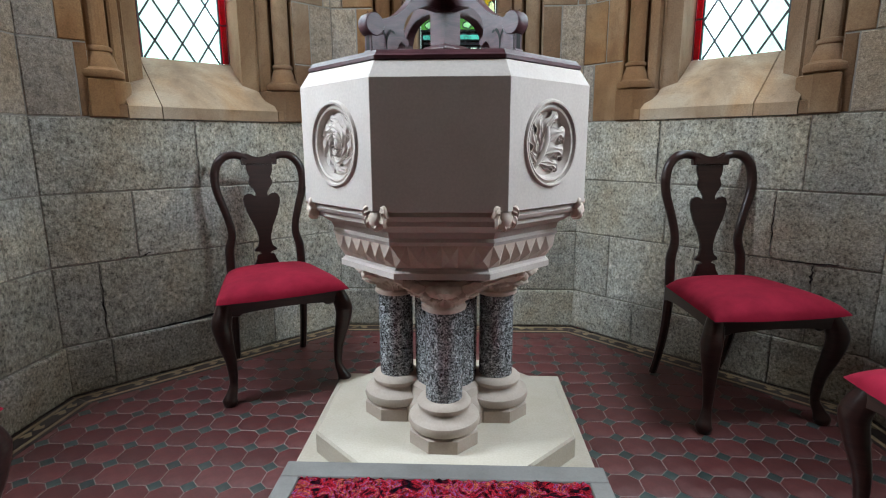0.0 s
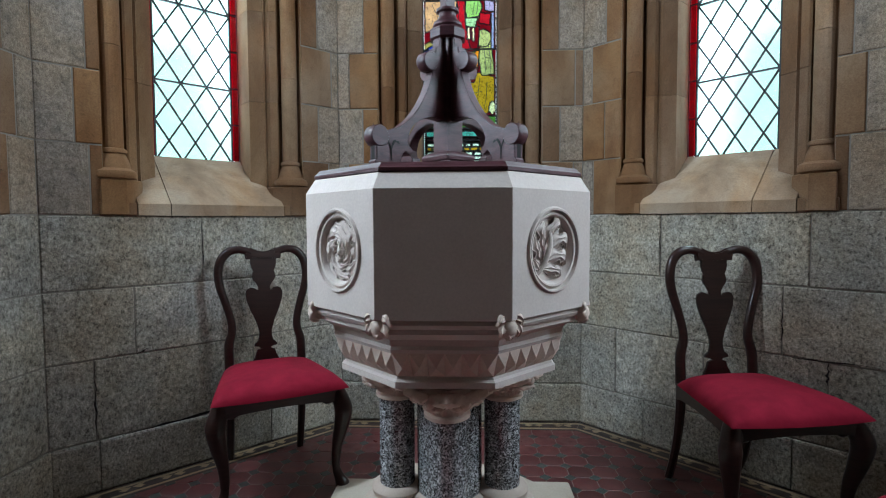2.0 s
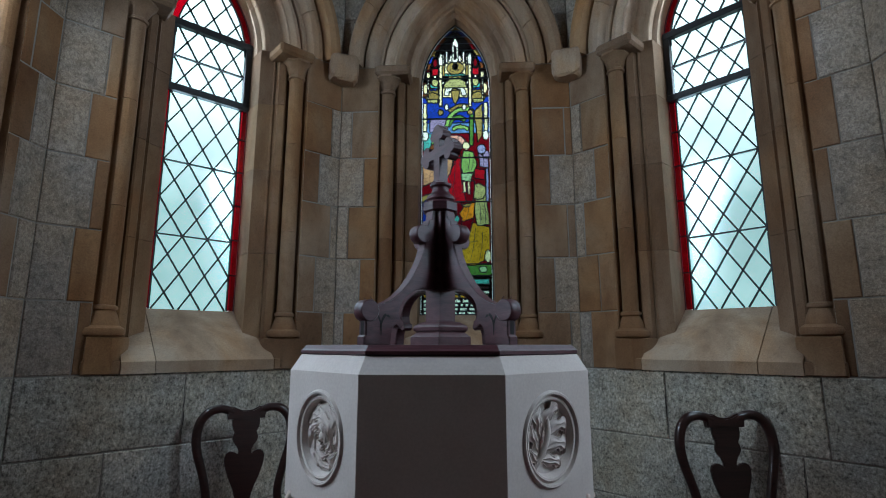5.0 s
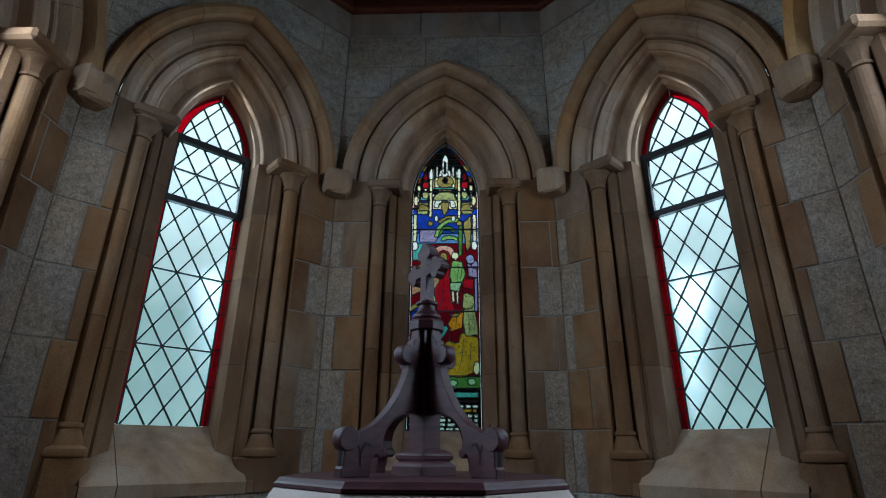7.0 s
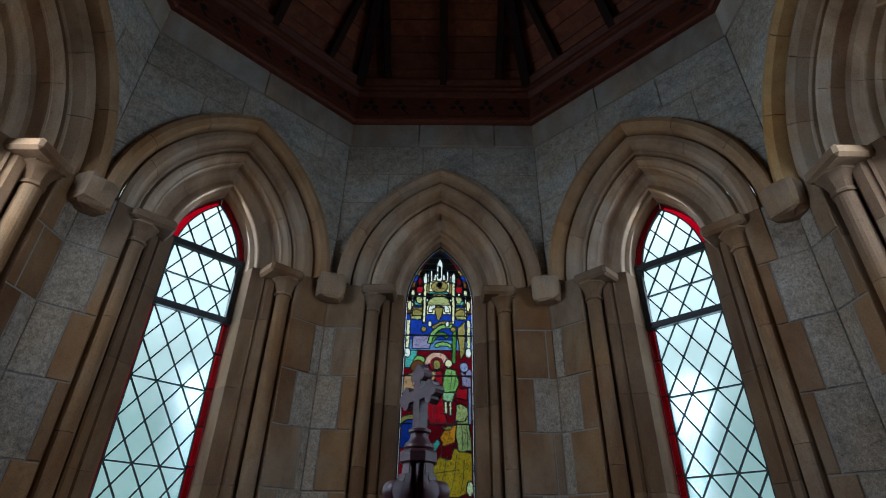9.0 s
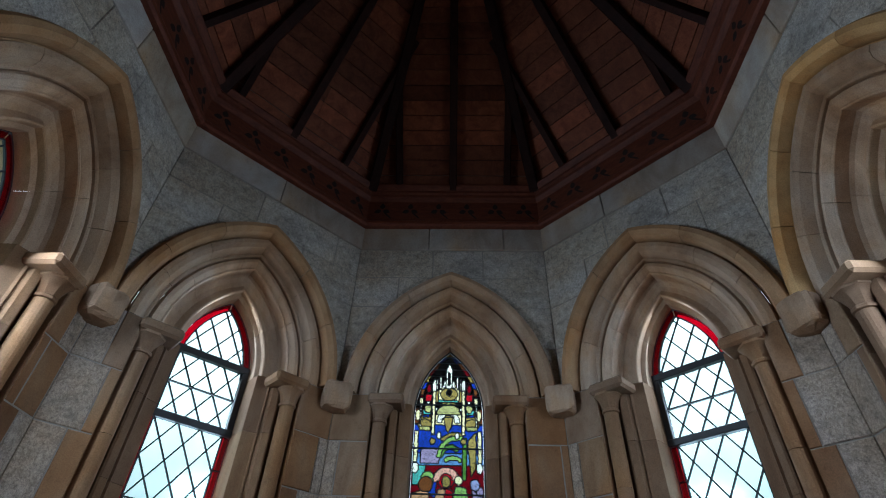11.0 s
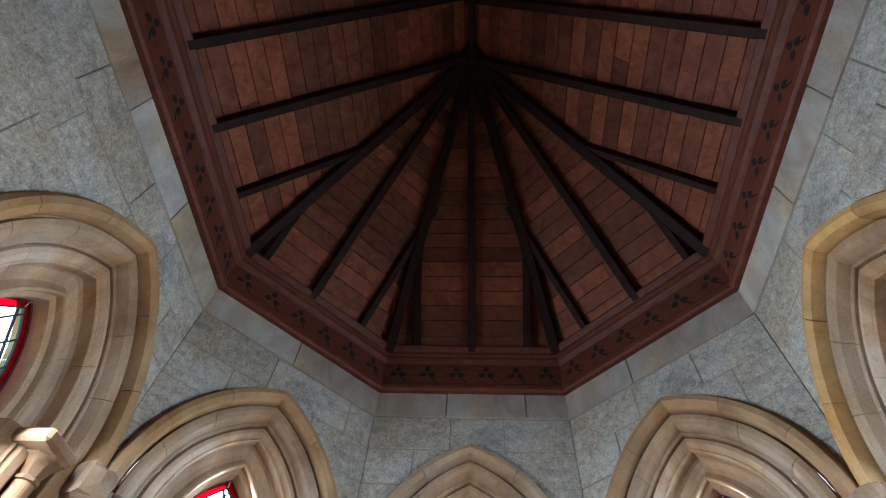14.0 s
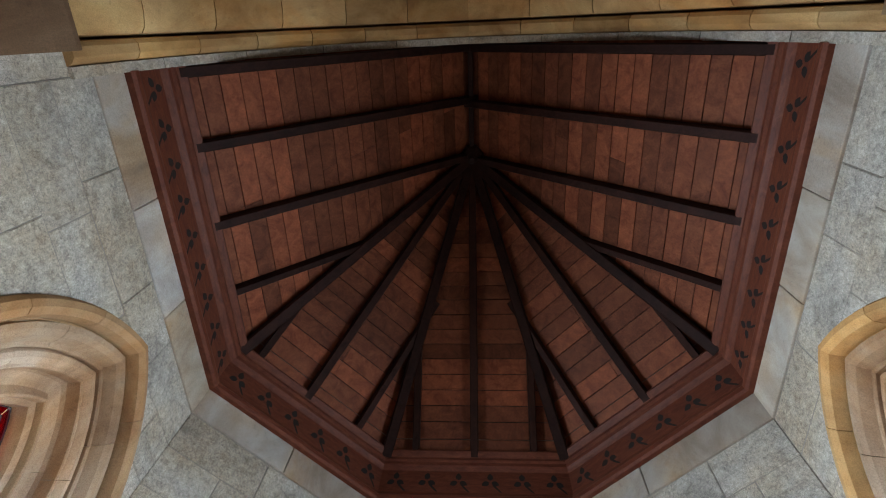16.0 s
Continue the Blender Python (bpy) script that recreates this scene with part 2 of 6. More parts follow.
IRON = Nodes("dark_iron_frame", 0.5).done((0.020, 0.022, 0.024))


def make_glass(name, colour, vary=0.12, painted=0.0):
    """Thin coloured glass: it lets tinted light straight through and has a weak gloss."""
    n = Nodes(name, 0.1)
    clear = n.add("ShaderNodeBsdfTransparent")
    gloss = n.add("ShaderNodeBsdfGlossy", Roughness=0.12)
    mixer = n.add("ShaderNodeMixShader", Fac=0.05)
    ripple = n.ramp(n.noise(16, 4, 0.6), [(0.25, grey(1 - vary)), (0.75, grey(1.0))])
    each = n.ramp(n.random(), [(0.0, grey(1 - vary)), (1.0, grey(1.0))])
    tint = n.mix(1.0, n.mix(1.0, colour, ripple, "MULTIPLY"), each, "MULTIPLY")
    strokes = n.ramp(n.noise(75, 3, 0.6, None, 1.2), [(0.40, grey(0.12)), (0.47, grey(0.85)), (0.60, grey(1.0)), (0.66, grey(0.55))])
    n.link(n.mix(painted, tint, strokes, "MULTIPLY"), clear.inputs["Color"])
    n.link(clear.outputs[0], mixer.inputs[1])
    n.link(gloss.outputs[0], mixer.inputs[2])
    n.link(mixer.outputs[0], n.t.nodes["Material Output"].inputs["Surface"])
    return n.mat


CLEAR_GLASS = make_glass("clear_glass", (0.93, 1.0, 0.98), 0.07)
RED_GLASS = make_glass("red_glass", (0.60, 0.022, 0.085))


def make_backdrop(name, high, low):
    """Overcast daylight outside a window, with a soft grey-green lower part."""
    n = Nodes(name)
    sep = n.add("ShaderNodeSeparateXYZ")
    n.link(n.t.nodes.new("ShaderNodeNewGeometry").outputs["Position"], sep.inputs[0])
    rng = n.add("ShaderNodeMapRange")
    rng.inputs["From Min"].default_value, rng.inputs["From Max"].default_value = 1.0, 4.6
    n.link(sep.outputs["Z"], rng.inputs["Value"])
    c = n.ramp(rng.outputs["Result"], [(0.0, low), (0.34, low), (0.57, high), (1.0, (6.6, 6.9, 7.0))])
    c = n.mix(1.0, c, n.ramp(n.noise(2.2, 3), [(0.3, grey(0.84)), (0.7, grey(1.08))]), "MULTIPLY")
    e = n.add("ShaderNodeEmission", Strength=1.0)
    n.link(c, e.inputs["Color"])
    n.link(e.outputs[0], n.t.nodes["Material Output"].inputs["Surface"])
    return n.mat


OUTSIDE = make_backdrop("outside_daylight", (4.3, 4.9, 4.9), (1.6, 2.2, 2.1))

# ---- building helpers ----


def as_mesh(name, verts, faces, material, angle=None):
    me = bpy.data.meshes.new(name)
    me.from_pydata([tuple(v) for v in verts], [], [tuple(f) for f in faces])
    bm = bmesh.new()
    bm.from_mesh(me)
    bmesh.ops.recalc_face_normals(bm, faces=bm.faces)
    bm.to_mesh(me)
    bm.free()
    me.materials.append(material)
    if angle is not None:
        me.polygons.foreach_set("use_smooth", [True] * len(me.polygons))
        me.set_sharp_from_angle(angle=radians(angle))
    me.update()
    return me


def part(name, verts, faces, material, parent=None, label="", angle=None):
    """One mesh object, under a thing where a parent is given."""
    ob = new(name, as_mesh(name, verts, faces, material, angle))
    if parent:
        ob.parent = parent
    if label:
        ob["label"] = label
    return ob


def holder(name, m, label, category, group="", kind=""):
    ob = new(name)
    ob.empty_display_size = 0.1
    ob.matrix_world = m
    return tagged(ob, label, category, group, kind)


def merge(*geos):
    verts, faces = [], []
    for v, f in geos:
        k = len(verts)
        verts += [Vector(p) for p in v]
        faces += [tuple(i + k for i in q) for q in f]
    return verts, faces


def moved(geo, m):
    return [m @ Vector(p) for p in geo[0]], geo[1]


def box(x0, x1, y0, y1, z0, z1, b=0.0):
    """A block with its edges chamfered by b."""
    bm = bmesh.new()
    bmesh.ops.create_cube(bm, size=1.0)
    for v in bm.verts:
        v.co = ((x0 + x1) / 2 + v.co.x * (x1 - x0), (y0 + y1) / 2 + v.co.y * (y1 - y0), (z0 + z1) / 2 + v.co.z * (z1 - z0))
    if b:
        bmesh.ops.bevel(bm, geom=list(bm.edges), offset=b, segments=1, affect="EDGES")
    out = [v.co.copy() for v in bm.verts], [tuple(v.index for v in f.verts) for f in bm.faces]
    bm.free()
    return out


def lathe(profile, sides=24, turn=0.0, square=False):
    """Turned solid from (radius, z) rows; with few sides a prism, whose radius then goes to the corners."""
    verts, faces = [], []
    for r, z in profile:
        for i in range(sides):
            a = radians(turn) + 2 * math.pi * i / sides
            verts.append(Vector((r * math.cos(a), r * math.sin(a), z)))
    for k in range(len(profile) - 1):
        for i in range(sides):
            j = (i + 1) % sides
            faces.append((k * sides + i, k * sides + j, (k + 1) * sides + j, (k + 1) * sides + i))
    faces.append(tuple(range(sides))[::-1])
    n = (len(profile) - 1) * sides
    faces.append(tuple(n + i for i in range(sides)))
    return verts, faces


def oct_prism(profile):
    """Octagonal solid from (apothem, z) rows with flat faces to the front."""
    return lathe([(a / math.cos(radians(22.5)), z) for a, z in profile], 8, 22.5)


def plate(outline, thick, bevel=0.0):
    """An outline in x and z made into a plate centred on y = 0."""
    n = len(outline)
    if bevel:
        bm = bmesh.new()
        vs = [bm.verts.new((x, -thick / 2, z)) for x, z in outline]
        f = bm.faces.new(vs)
        ext = bmesh.ops.extrude_face_region(bm, geom=[f])
        for v in ext["geom"]:
            if isinstance(v, bmesh.types.BMVert):
                v.co.y += thick
        bm.normal_update()
        rim = [e for e in bm.edges if abs(e.verts[0].co.y - e.verts[1].co.y) < 1e-6]
        bmesh.ops.bevel(bm, geom=rim, offset=bevel, segments=2, affect="EDGES")
        bm.verts.index_update()
        out = [v.co.copy() for v in bm.verts], [tuple(v.index for v in f.verts) for f in bm.faces]
        bm.free()
        return out
    verts = [Vector((x, -thick / 2, z)) for x, z in outline] + [Vector((x, thick / 2, z)) for x, z in outline]
    faces = [tuple(range(n)), tuple(range(2 * n - 1, n - 1, -1))]
    faces += [(i, (i + 1) % n, n + (i + 1) % n, n + i) for i in range(n)]
    return verts, faces


def smooth_path(points, steps=6, closed=False):
    """Catmull-Rom points through the given ones."""
    pts = [Vector(p) for p in points]
    n = len(pts)
    out = []
    for i in range(n if closed else n - 1):
        get = (lambda k: pts[k % n]) if closed else (lambda k: pts[max(0, min(n - 1, k))])
        p0, p1, p2, p3 = get(i - 1), get(i), get(i + 1), get(i + 2)
        for s in range(steps):
            t = s / steps
            out.append(0.5 * ((2 * p1) + (p2 - p0) * t + (2 * p0 - 5 * p1 + 4 * p2 - p3) * t * t + (3 * p1 - p0 - 3 * p2 + p3) * t ** 3))
    if not closed:
        out.append(pts[-1])
    return out


def tube(points, radii, sides=10, flat=1.0, side=None, closed=False):
    """A rounded member along points; radii one value or one a point; flat scales the thickness across side."""
    pts = [Vector(p) for p in points]
    n = len(pts)
    if isinstance(radii, (int, float)):
        radii = [radii] * n
    elif len(radii) != n:
        radii = [radii[0] + 0 * i if len(radii) == 1 else np.interp(i / (n - 1), np.linspace(0, 1, len(radii)), radii) for i in range(n)]
    ref = Vector(side) if side else Vector((0.31, 0.87, 0.38))
    verts, faces = [], []
    for i in range(n):
        d = (pts[(i + 1) % n] - pts[i - 1]) if closed else (pts[min(n - 1, i + 1)] - pts[max(0, i - 1)])
        d.normalize()
        u = ref - d * ref.dot(d)
        u.normalize()
        w = d.cross(u)
        for k in range(sides):
            a = 2 * math.pi * k / sides
            verts.append(pts[i] + u * (math.cos(a) * radii[i] * flat) + w * (math.sin(a) * radii[i]))
    for i in range(n if closed else n - 1):
        for k in range(sides):
            j = (k + 1) % sides
            e = (i + 1) % n
            faces.append((i * sides + k, i * sides + j, e * sides + j, e * sides + k))
    if not closed:
        faces += [tuple(range(sides))[::-1], tuple((n - 1) * sides + k for k in range(sides))]
    return verts, faces


def ball(c, r, seg=10, rings=7):
    """An ellipsoid round c with radii r."""
    c, r = Vector(c), r if not isinstance(r, (int, float)) else (r, r, r)
    verts = [c + Vector((0, 0, -r[2]))]
    for i in range(1, rings):
        a = math.pi * i / rings
        for k in range(seg):
            b = 2 * math.pi * k / seg
            verts.append(c + Vector((r[0] * math.sin(a) * math.cos(b), r[1] * math.sin(a) * math.sin(b), -r[2] * math.cos(a))))
    verts.append(c + Vector((0, 0, r[2])))
    faces = [(0, 1 + (k + 1) % seg, 1 + k) for k in range(seg)]
    for i in range(rings - 2):
        for k in range(seg):
            a, b = 1 + i * seg + k, 1 + i * seg + (k + 1) % seg
            faces.append((a, b, b + seg, a + seg))
    last = len(verts) - 1
    faces += [(last, last - seg + k, last - seg + (k + 1) % seg) for k in range(seg)]
    return verts, faces


def arch_z(hw, x):
    """Height of the pointed arch of that half width over x."""
    if abs(x) >= hw:
        return None
    return SPRING + math.sqrt(max(0.0, (hw + CEN) ** 2 - (abs(x) + CEN) ** 2))


def arch_outline(hw, z0, steps=10):
    """Closed outline of a lancet from its sill up and over."""
    top = math.acos(CEN / (hw + CEN))
    right = [((hw + CEN) * math.cos(top * i / steps) - CEN, SPRING + (hw + CEN) * math.sin(top * i / steps)) for i in range(steps + 1)]
    return [(-hw, z0), (hw, z0)] + right + [(-x, z) for x, z in right[-2::-1]]


def arch_point(hw, f):
    """A point on the right half of the arch, f from 0 at the springing to 1 at the apex."""
    a = math.acos(CEN / (hw + CEN)) * f
    return (hw + CEN) * math.cos(a) - CEN, SPRING + (hw + CEN) * math.sin(a)


def sweep_arch(profile, f0, f1, sign, steps=4):
    """Moulding of (half width, depth) rows swept along part of the arch, closed into a solid by its chord."""
    n = len(profile)
    verts, faces = [], []
    for s in range(steps + 1):
        f = f0 + (f1 - f0) * s / steps
        for hw, ly in profile:
            x, z = arch_point(hw, f)
            verts.append(Vector((sign * x, ly, z)))
    for s in range(steps):
        for k in range(n):
            j = (k + 1) % n
            faces.append((s * n + k, s * n + j, (s + 1) * n + j, (s + 1) * n + k))
    faces += [tuple(range(n)), tuple(steps * n + k for k in range(n))[::-1]]
    return verts, faces


def sweep_up(profile, z0, z1, sign):
    """The same along an upright jamb."""
    n = len(profile)
    verts = [Vector((sign * hw, ly, z)) for z in (z0, z1) for hw, ly in profile]
    faces = [(k, (k + 1) % n, n + (k + 1) % n, n + k) for k in range(n)]
    faces += [tuple(range(n)), tuple(range(2 * n - 1, n - 1, -1))]
    return verts, faces


def clip(poly, shape):
    """A convex polygon clipped by a convex counter-clockwise shape, in two dimensions."""
    out = list(poly)
    for (ax, ay), (bx, by) in zip(shape, shape[1:] + shape[:1]):
        src, out = out, []
        if not src:
            return []
        inside = [(bx - ax) * (py - ay) - (by - ay) * (px - ax) >= -1e-9 for px, py in src]
        for i, p in enumerate(src):
            q, a, b = src[i - 1], inside[i - 1], inside[i]
            if a != b:
                d1 = (bx - ax) * (q[1] - ay) - (by - ay) * (q[0] - ax)
                d2 = (bx - ax) * (p[1] - ay) - (by - ay) * (p[0] - ax)
                t = d1 / (d1 - d2)
                out.append((q[0] + (p[0] - q[0]) * t, q[1] + (p[1] - q[1]) * t))
            if b:
                out.append(p)
    return out


def area2(poly):
    return 0.5 * sum(a[0] * b[1] - b[0] * a[1] for a, b in zip(poly, poly[1:] + poly[:1]))


def spans(lo, hi, rnd, short, long):
    """Random joints that divide a length."""
    out = [lo]
    while hi - out[-1] > long:
        out.append(out[-1] + rnd.uniform(short, long))
    if hi - out[-1] < short * 0.5 and len(out) > 1:
        out.pop()
    return out + [hi]

# ---- walls of the apse ----
EXTENT = {"back": (-HALF, HALF), "left": (-HALF, HALF), "right": (-HALF, HALF),
          "far_left": (ARCH_Y - 0.05, HALF - 0.05), "far_right": (-HALF + 0.05, -ARCH_Y + 0.05)}
THICK = 0.42
MITRE = THICK * math.tan(radians(22.5))
LOW = [0.0, 0.215, 0.553, 0.845, 1.15]
JOINTS = {"left": ([-0.50, 0.24], [-0.508, 0.16], [-0.353, 0.22], [-0.069]), "right": ([-0.30, 0.34], [-0.461, -0.02, 0.452], [-0.17, 0.291], [-0.23, 0.381])}
MID = [1.15, 1.44, 1.74, 2.04, 2.33, 2.62, SPRING]
HIGH = [SPRING, 3.22, 3.53, 3.78, 4.03]
HOOD = [(0.640, 0.01), (0.638, -0.03), (0.622, -0.058), (0.592, -0.066), (0.562, -0.050), (0.552, -0.014), (0.549, 0.024), (0.541, 0.024), (0.541, 0.05), (0.62, 0.05)]
ORDER_1 = [(0.540, 0.024), (0.535, -0.002), (0.510, -0.004), (0.484, 0.008), (0.468, 0.030), (0.459, 0.052), (0.447, 0.051), (0.440, 0.056), (0.438, 0.084), (0.438, 0.16), (0.53, 0.16)]
ORDER_2 = [(0.437, 0.078), (0.424, 0.060), (0.402, 0.056), (0.386, 0.066), (0.376, 0.078), (0.367, 0.076), (0.362, 0.082), (0.360, 0.146), (0.360, 0.30), (0.437, 0.30)]
ORDER_3 = [(0.359, 0.142), (0.350, 0.160), (0.325, 0.174), (0.295, 0.172), (0.275, 0.156), (0.262, 0.142), (0.253, 0.141), (0.249, 0.146), (0.247, 0.178), (0.234, 0.184), (0.224, 0.190), (0.222, 0.34), (0.359, 0.34)]
JAMB = [(0.446, -0.002), (0.446, 0.086), (0.358, 0.088), (0.350, 0.060), (0.340, 0.056), (0.310, 0.070), (0.302, 0.098), (0.292, 0.090), (0.286, 0.102), (0.270, 0.110), (0.238, 0.124), (0.224, 0.130), (0.222, 0.20), (0.222, 0.34), (0.47, 0.34), (0.47, 0.012)]


def stone(x0, x1, z0, z1, depth, rnd, arch=False, gap=0.0024, edge=0.004, back=0.010):
    """A squared wall stone, cut to the hood where it meets the arch."""
    hw = 0.605
    n = 10 if arch and x0 < hw and x1 > -hw else 1
    xs = [x0 + (x1 - x0) * i / n for i in range(n + 1)]
    low = [max(z0, arch_z(hw, x) or z0) if arch else z0 for x in xs]
    keep = [i for i in range(n + 1) if low[i] < z1 - 0.03]
    if len(keep) < 2:
        return []
    runs, run = [], [keep[0]]
    for i in keep[1:]:
        if i == run[-1] + 1:
            run.append(i)
        else:
            runs.append(run)
            run = [i]
    runs.append(run)
    out = []
    for run in runs:
        if len(run) < 2:
            continue
        f = -depth + rnd.uniform(-0.003, 0.003)
        loops = []
        for g, y in ((gap, back), (gap, f + 0.004), (gap + edge, f)):
            a, b = xs[run[0]] + g, xs[run[-1]] - g
            px = [min(max(xs[i], a), b) for i in run]
            loops.append([(x, y, low[i] + g) for x, i in zip(px, run)] + [(x, y, z1 - g) for x in reversed(px)])
        m = len(loops[0])
        verts = [Vector(p) for lp in loops for p in lp]
        faces = []
        for k in range(2):
            faces += [(k * m + i, k * m + (i + 1) % m, (k + 1) * m + (i + 1) % m, (k + 1) * m + i) for i in range(m)]
        c = len(run)
        faces += [(2 * m + i, 2 * m + i + 1, 2 * m + m - 2 - i, 2 * m + m - 1 - i) for i in range(c - 1)]
        out.append((verts, faces))
    return out


OPEN = {"left": [("z", -0.508, 0.225, 0.32, 0.004), ("x", -0.42, 0.212, 0.52, 0.006), ("x", -0.355, 0.553, 0.05, 0.004), ("z", -0.069, 0.87, 0.27, 0.0022)],
        "right": [("z", 0.452, 0.46, 0.09, 0.006), ("x", 0.28, 0.548, 0.34, 0.0028), ("z", -0.23, 0.86, 0.27, 0.0022), ("z", 0.291, 0.58, 0.24, 0.0024)]}


def build_wall(key, number):
    turn, shift = WINDOWS[key]
    m = facet(turn, shift)
    x0, x1 = EXTENT[key]
    rnd = random.Random(40 + number)
    a0 = x0 - (MITRE if abs(x0) < 1 else 0)
    a1 = x1 + (MITRE if abs(x1) < 1 else 0)

    def slab(u0, u1, z0, z1):
        o0 = a0 if u0 == x0 else u0
        o1 = a1 if u1 == x1 else u1
        y = -0.001
        v = [(u0, y, z0), (u1, y, z0), (o1, THICK, z0), (o0, THICK, z0), (u0, y, z1), (u1, y, z1), (o1, THICK, z1), (o0, THICK, z1)]
        return [Vector(p) for p in v], [(0, 3, 2, 1), (4, 5, 6, 7), (0, 1, 5, 4), (1, 2, 6, 5), (2, 3, 7, 6), (3, 0, 4, 7)]

    geos = [slab(x0, x1, -0.1, 1.17), slab(x0, -0.45, 1.17, SPRING), slab(0.45, x1, 1.17, SPRING), slab(x0, -0.560, SPRING, 4.9), slab(0.560, x1, SPRING, 4.9)]
    xs = [-0.560 + 1.12 * i / 24 for i in range(25)]
    for u, w in zip(xs, xs[1:]):
        za, zb = arch_z(0.562, u), arch_z(0.562, w)
        v = [(u, -0.001, za), (w, -0.001, zb), (w, THICK, zb), (u, THICK, za), (u, -0.001, 4.9), (w, -0.001, 4.9), (w, THICK, 4.9), (u, THICK, 4.9)]
        geos.append(([Vector(p) for p in v], [(0, 3, 2, 1), (4, 5, 6, 7), (0, 1, 5, 4), (2, 3, 7, 6)]))
    wall = part("wall_" + key, *merge(*geos), MORTAR)
    wall.matrix_world = m
    tagged(wall, "coursed grey granite wall with sandstone window dressings", "wall", kind="structure")

    def put(name, geo, material):
        ob = part(name, *geo, material, wall)
        return ob

    for k, (z0, z1) in enumerate(zip(LOW, LOW[1:])):
        js = [x0, *JOINTS[key][k], x1] if key in JOINTS else spans(x0, x1, rnd, 0.38, 0.74)
        for u, w in zip(js, js[1:]):
            for g in stone(u, w, z0, z1, 0.0065 if k else 0.020, rnd, edge=0.004 if k else 0.009):
                put("granite_block", g, GRANITE)
    for k, (z0, z1) in enumerate(zip(MID, MID[1:])):
        for s in (-1, 1):
            far = abs(x0) if s < 0 else x1
            q = (0.535 if k % 2 else 0.615) + rnd.uniform(-0.015, 0.015)
            inner = key == "back" or (key == "left" and s > 0) or (key == "right" and s < 0)
            q = q if inner else 0.497 + 0.045 * (k % 2)
            q = far if inner and k == len(MID) - 2 else q
            q = min(q, far)
            if far - q < 0.02:
                q = far
            u, w = (s * 0.447, s * q) if s > 0 else (-q, -0.447)
            for g in stone(u, w, z0, z1, 0.0055, rnd):
                put("quoin_stone", g, SANDSTONE)
            if q < far:
                js = spans(q, far, rnd, 0.3, 0.62)
                for a, b in zip(js, js[1:]):
                    for g in stone(*((a, b) if s > 0 else (-b, -a)), z0, z1, 0.006, rnd):
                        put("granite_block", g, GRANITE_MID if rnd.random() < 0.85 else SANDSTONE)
    for z0, z1 in zip(HIGH, HIGH[1:]):
        js = spans(x0, x1, rnd, 0.30, 0.6)
        for u, w in zip(js, js[1:]):
            for g in stone(u, w, z0, z1, 0.006, rnd, True):
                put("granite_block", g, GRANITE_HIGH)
    js = spans(x0, x1, rnd, 0.45, 0.75)
    for u, w in zip(js, js[1:]):
        for g in stone(u, w, 4.03, CORN_Z + 0.02, 0.016, rnd):
            put("band_stone", g, SAND_GREY)

    # dressed stones of the window
    joints = [1.215, 1.74, 2.20, 2.58, SPRING]
    for s in (-1, 1):
        for z0, z1 in zip(joints, joints[1:]):
            put("jamb_stone", sweep_up(JAMB, z0 + 0.001, z1 - 0.001, s), SANDSTONE)
        for name, prof, cuts, mat in (("hood_stone", HOOD, [0, 0.36, 0.7, 1], SAND_YELLOW if key == "far_right" else SAND_ARCH if key == "back" else SAND_HOOD), ("arch_stone", ORDER_1, [0, 0.3, 0.62, 1], SAND_ARCH),
                                      ("arch_stone", ORDER_2, [0, 0.46, 1], SAND_LIT), ("arch_stone", ORDER_3, [0, 0.5, 1], SAND_LIT)):
            for f0, f1 in zip(cuts, cuts[1:]):
                ob = put(name, sweep_arch(prof, f0 + 0.0015, f1 - (0.0015 if f1 < 1 else 0), s, 6), mat)
                ob.data.polygons.foreach_set("use_smooth", [True] * len(ob.data.polygons))
                ob.data.set_sharp_from_angle(angle=radians(24))
        # plinth block, shaft with base and capital
        plan = [(0.462, -0.028), (0.372, -0.028), (0.300, 0.036), (0.292, 0.060), (0.292, 0.14), (0.462, 0.14)]
        rows = [(1.155, 0.0), (1.296, 0.0), (1.302, 0.006)]
        v = [Vector((s * (x - d if x > 0.4 else x + d), y + (d if y < 0.1 else 0), z)) for z, d in rows for x, y in plan]
        f = [(k * 6 + q, k * 6 + (q + 1) % 6, k * 6 + 6 + (q + 1) % 6, k * 6 + 6 + q) for k in range(2) for q in range(6)] + [tuple(range(6)), tuple(range(17, 11, -1))]
        put("shaft_plinth", (v, f), SANDSTONE)
        spot = Matrix.Translation((s * 0.402, 0.042, 0))
        put("shaft_base", moved(lathe([(0.070, 1.302), (0.083, 1.308), (0.087, 1.322), (0.083, 1.336), (0.072, 1.343), (0.064, 1.348), (0.061, 1.362), (0.055, 1.384), (0.047, 1.402), (0.044, 1.410), (0.050, 1.414), (0.052, 1.422), (0.049, 1.430), (0.041, 1.434)], 20), spot), SANDSTONE)
        for z0, z1 in ((1.398, 1.86), (1.862, 2.35), (2.352, 2.745)):
            put("nook_shaft", moved(lathe([(0.040, z0), (0.040, z1)], 20), spot), SANDSTONE)
        put("shaft_capital", moved(lathe([(0.041, 2.735), (0.050, 2.74), (0.050, 2.752), (0.043, 2.76), (0.052, 2.79), (0.070, 2.82), (0.082, 2.828), (0.084, 2.86), (0.072, 2.875), (0.072, SPRING)], 8, 22.5), spot), SANDSTONE)
        put("impost_stone", box(*sorted((s * 0.262, s * 0.470)), -0.046, 0.12, 2.838, SPRING - 0.002, 0.014), SANDSTONE)
        for ob in wall.children[-6:-1]:
            ob.data.polygons.foreach_set("use_smooth", [True] * len(ob.data.polygons))
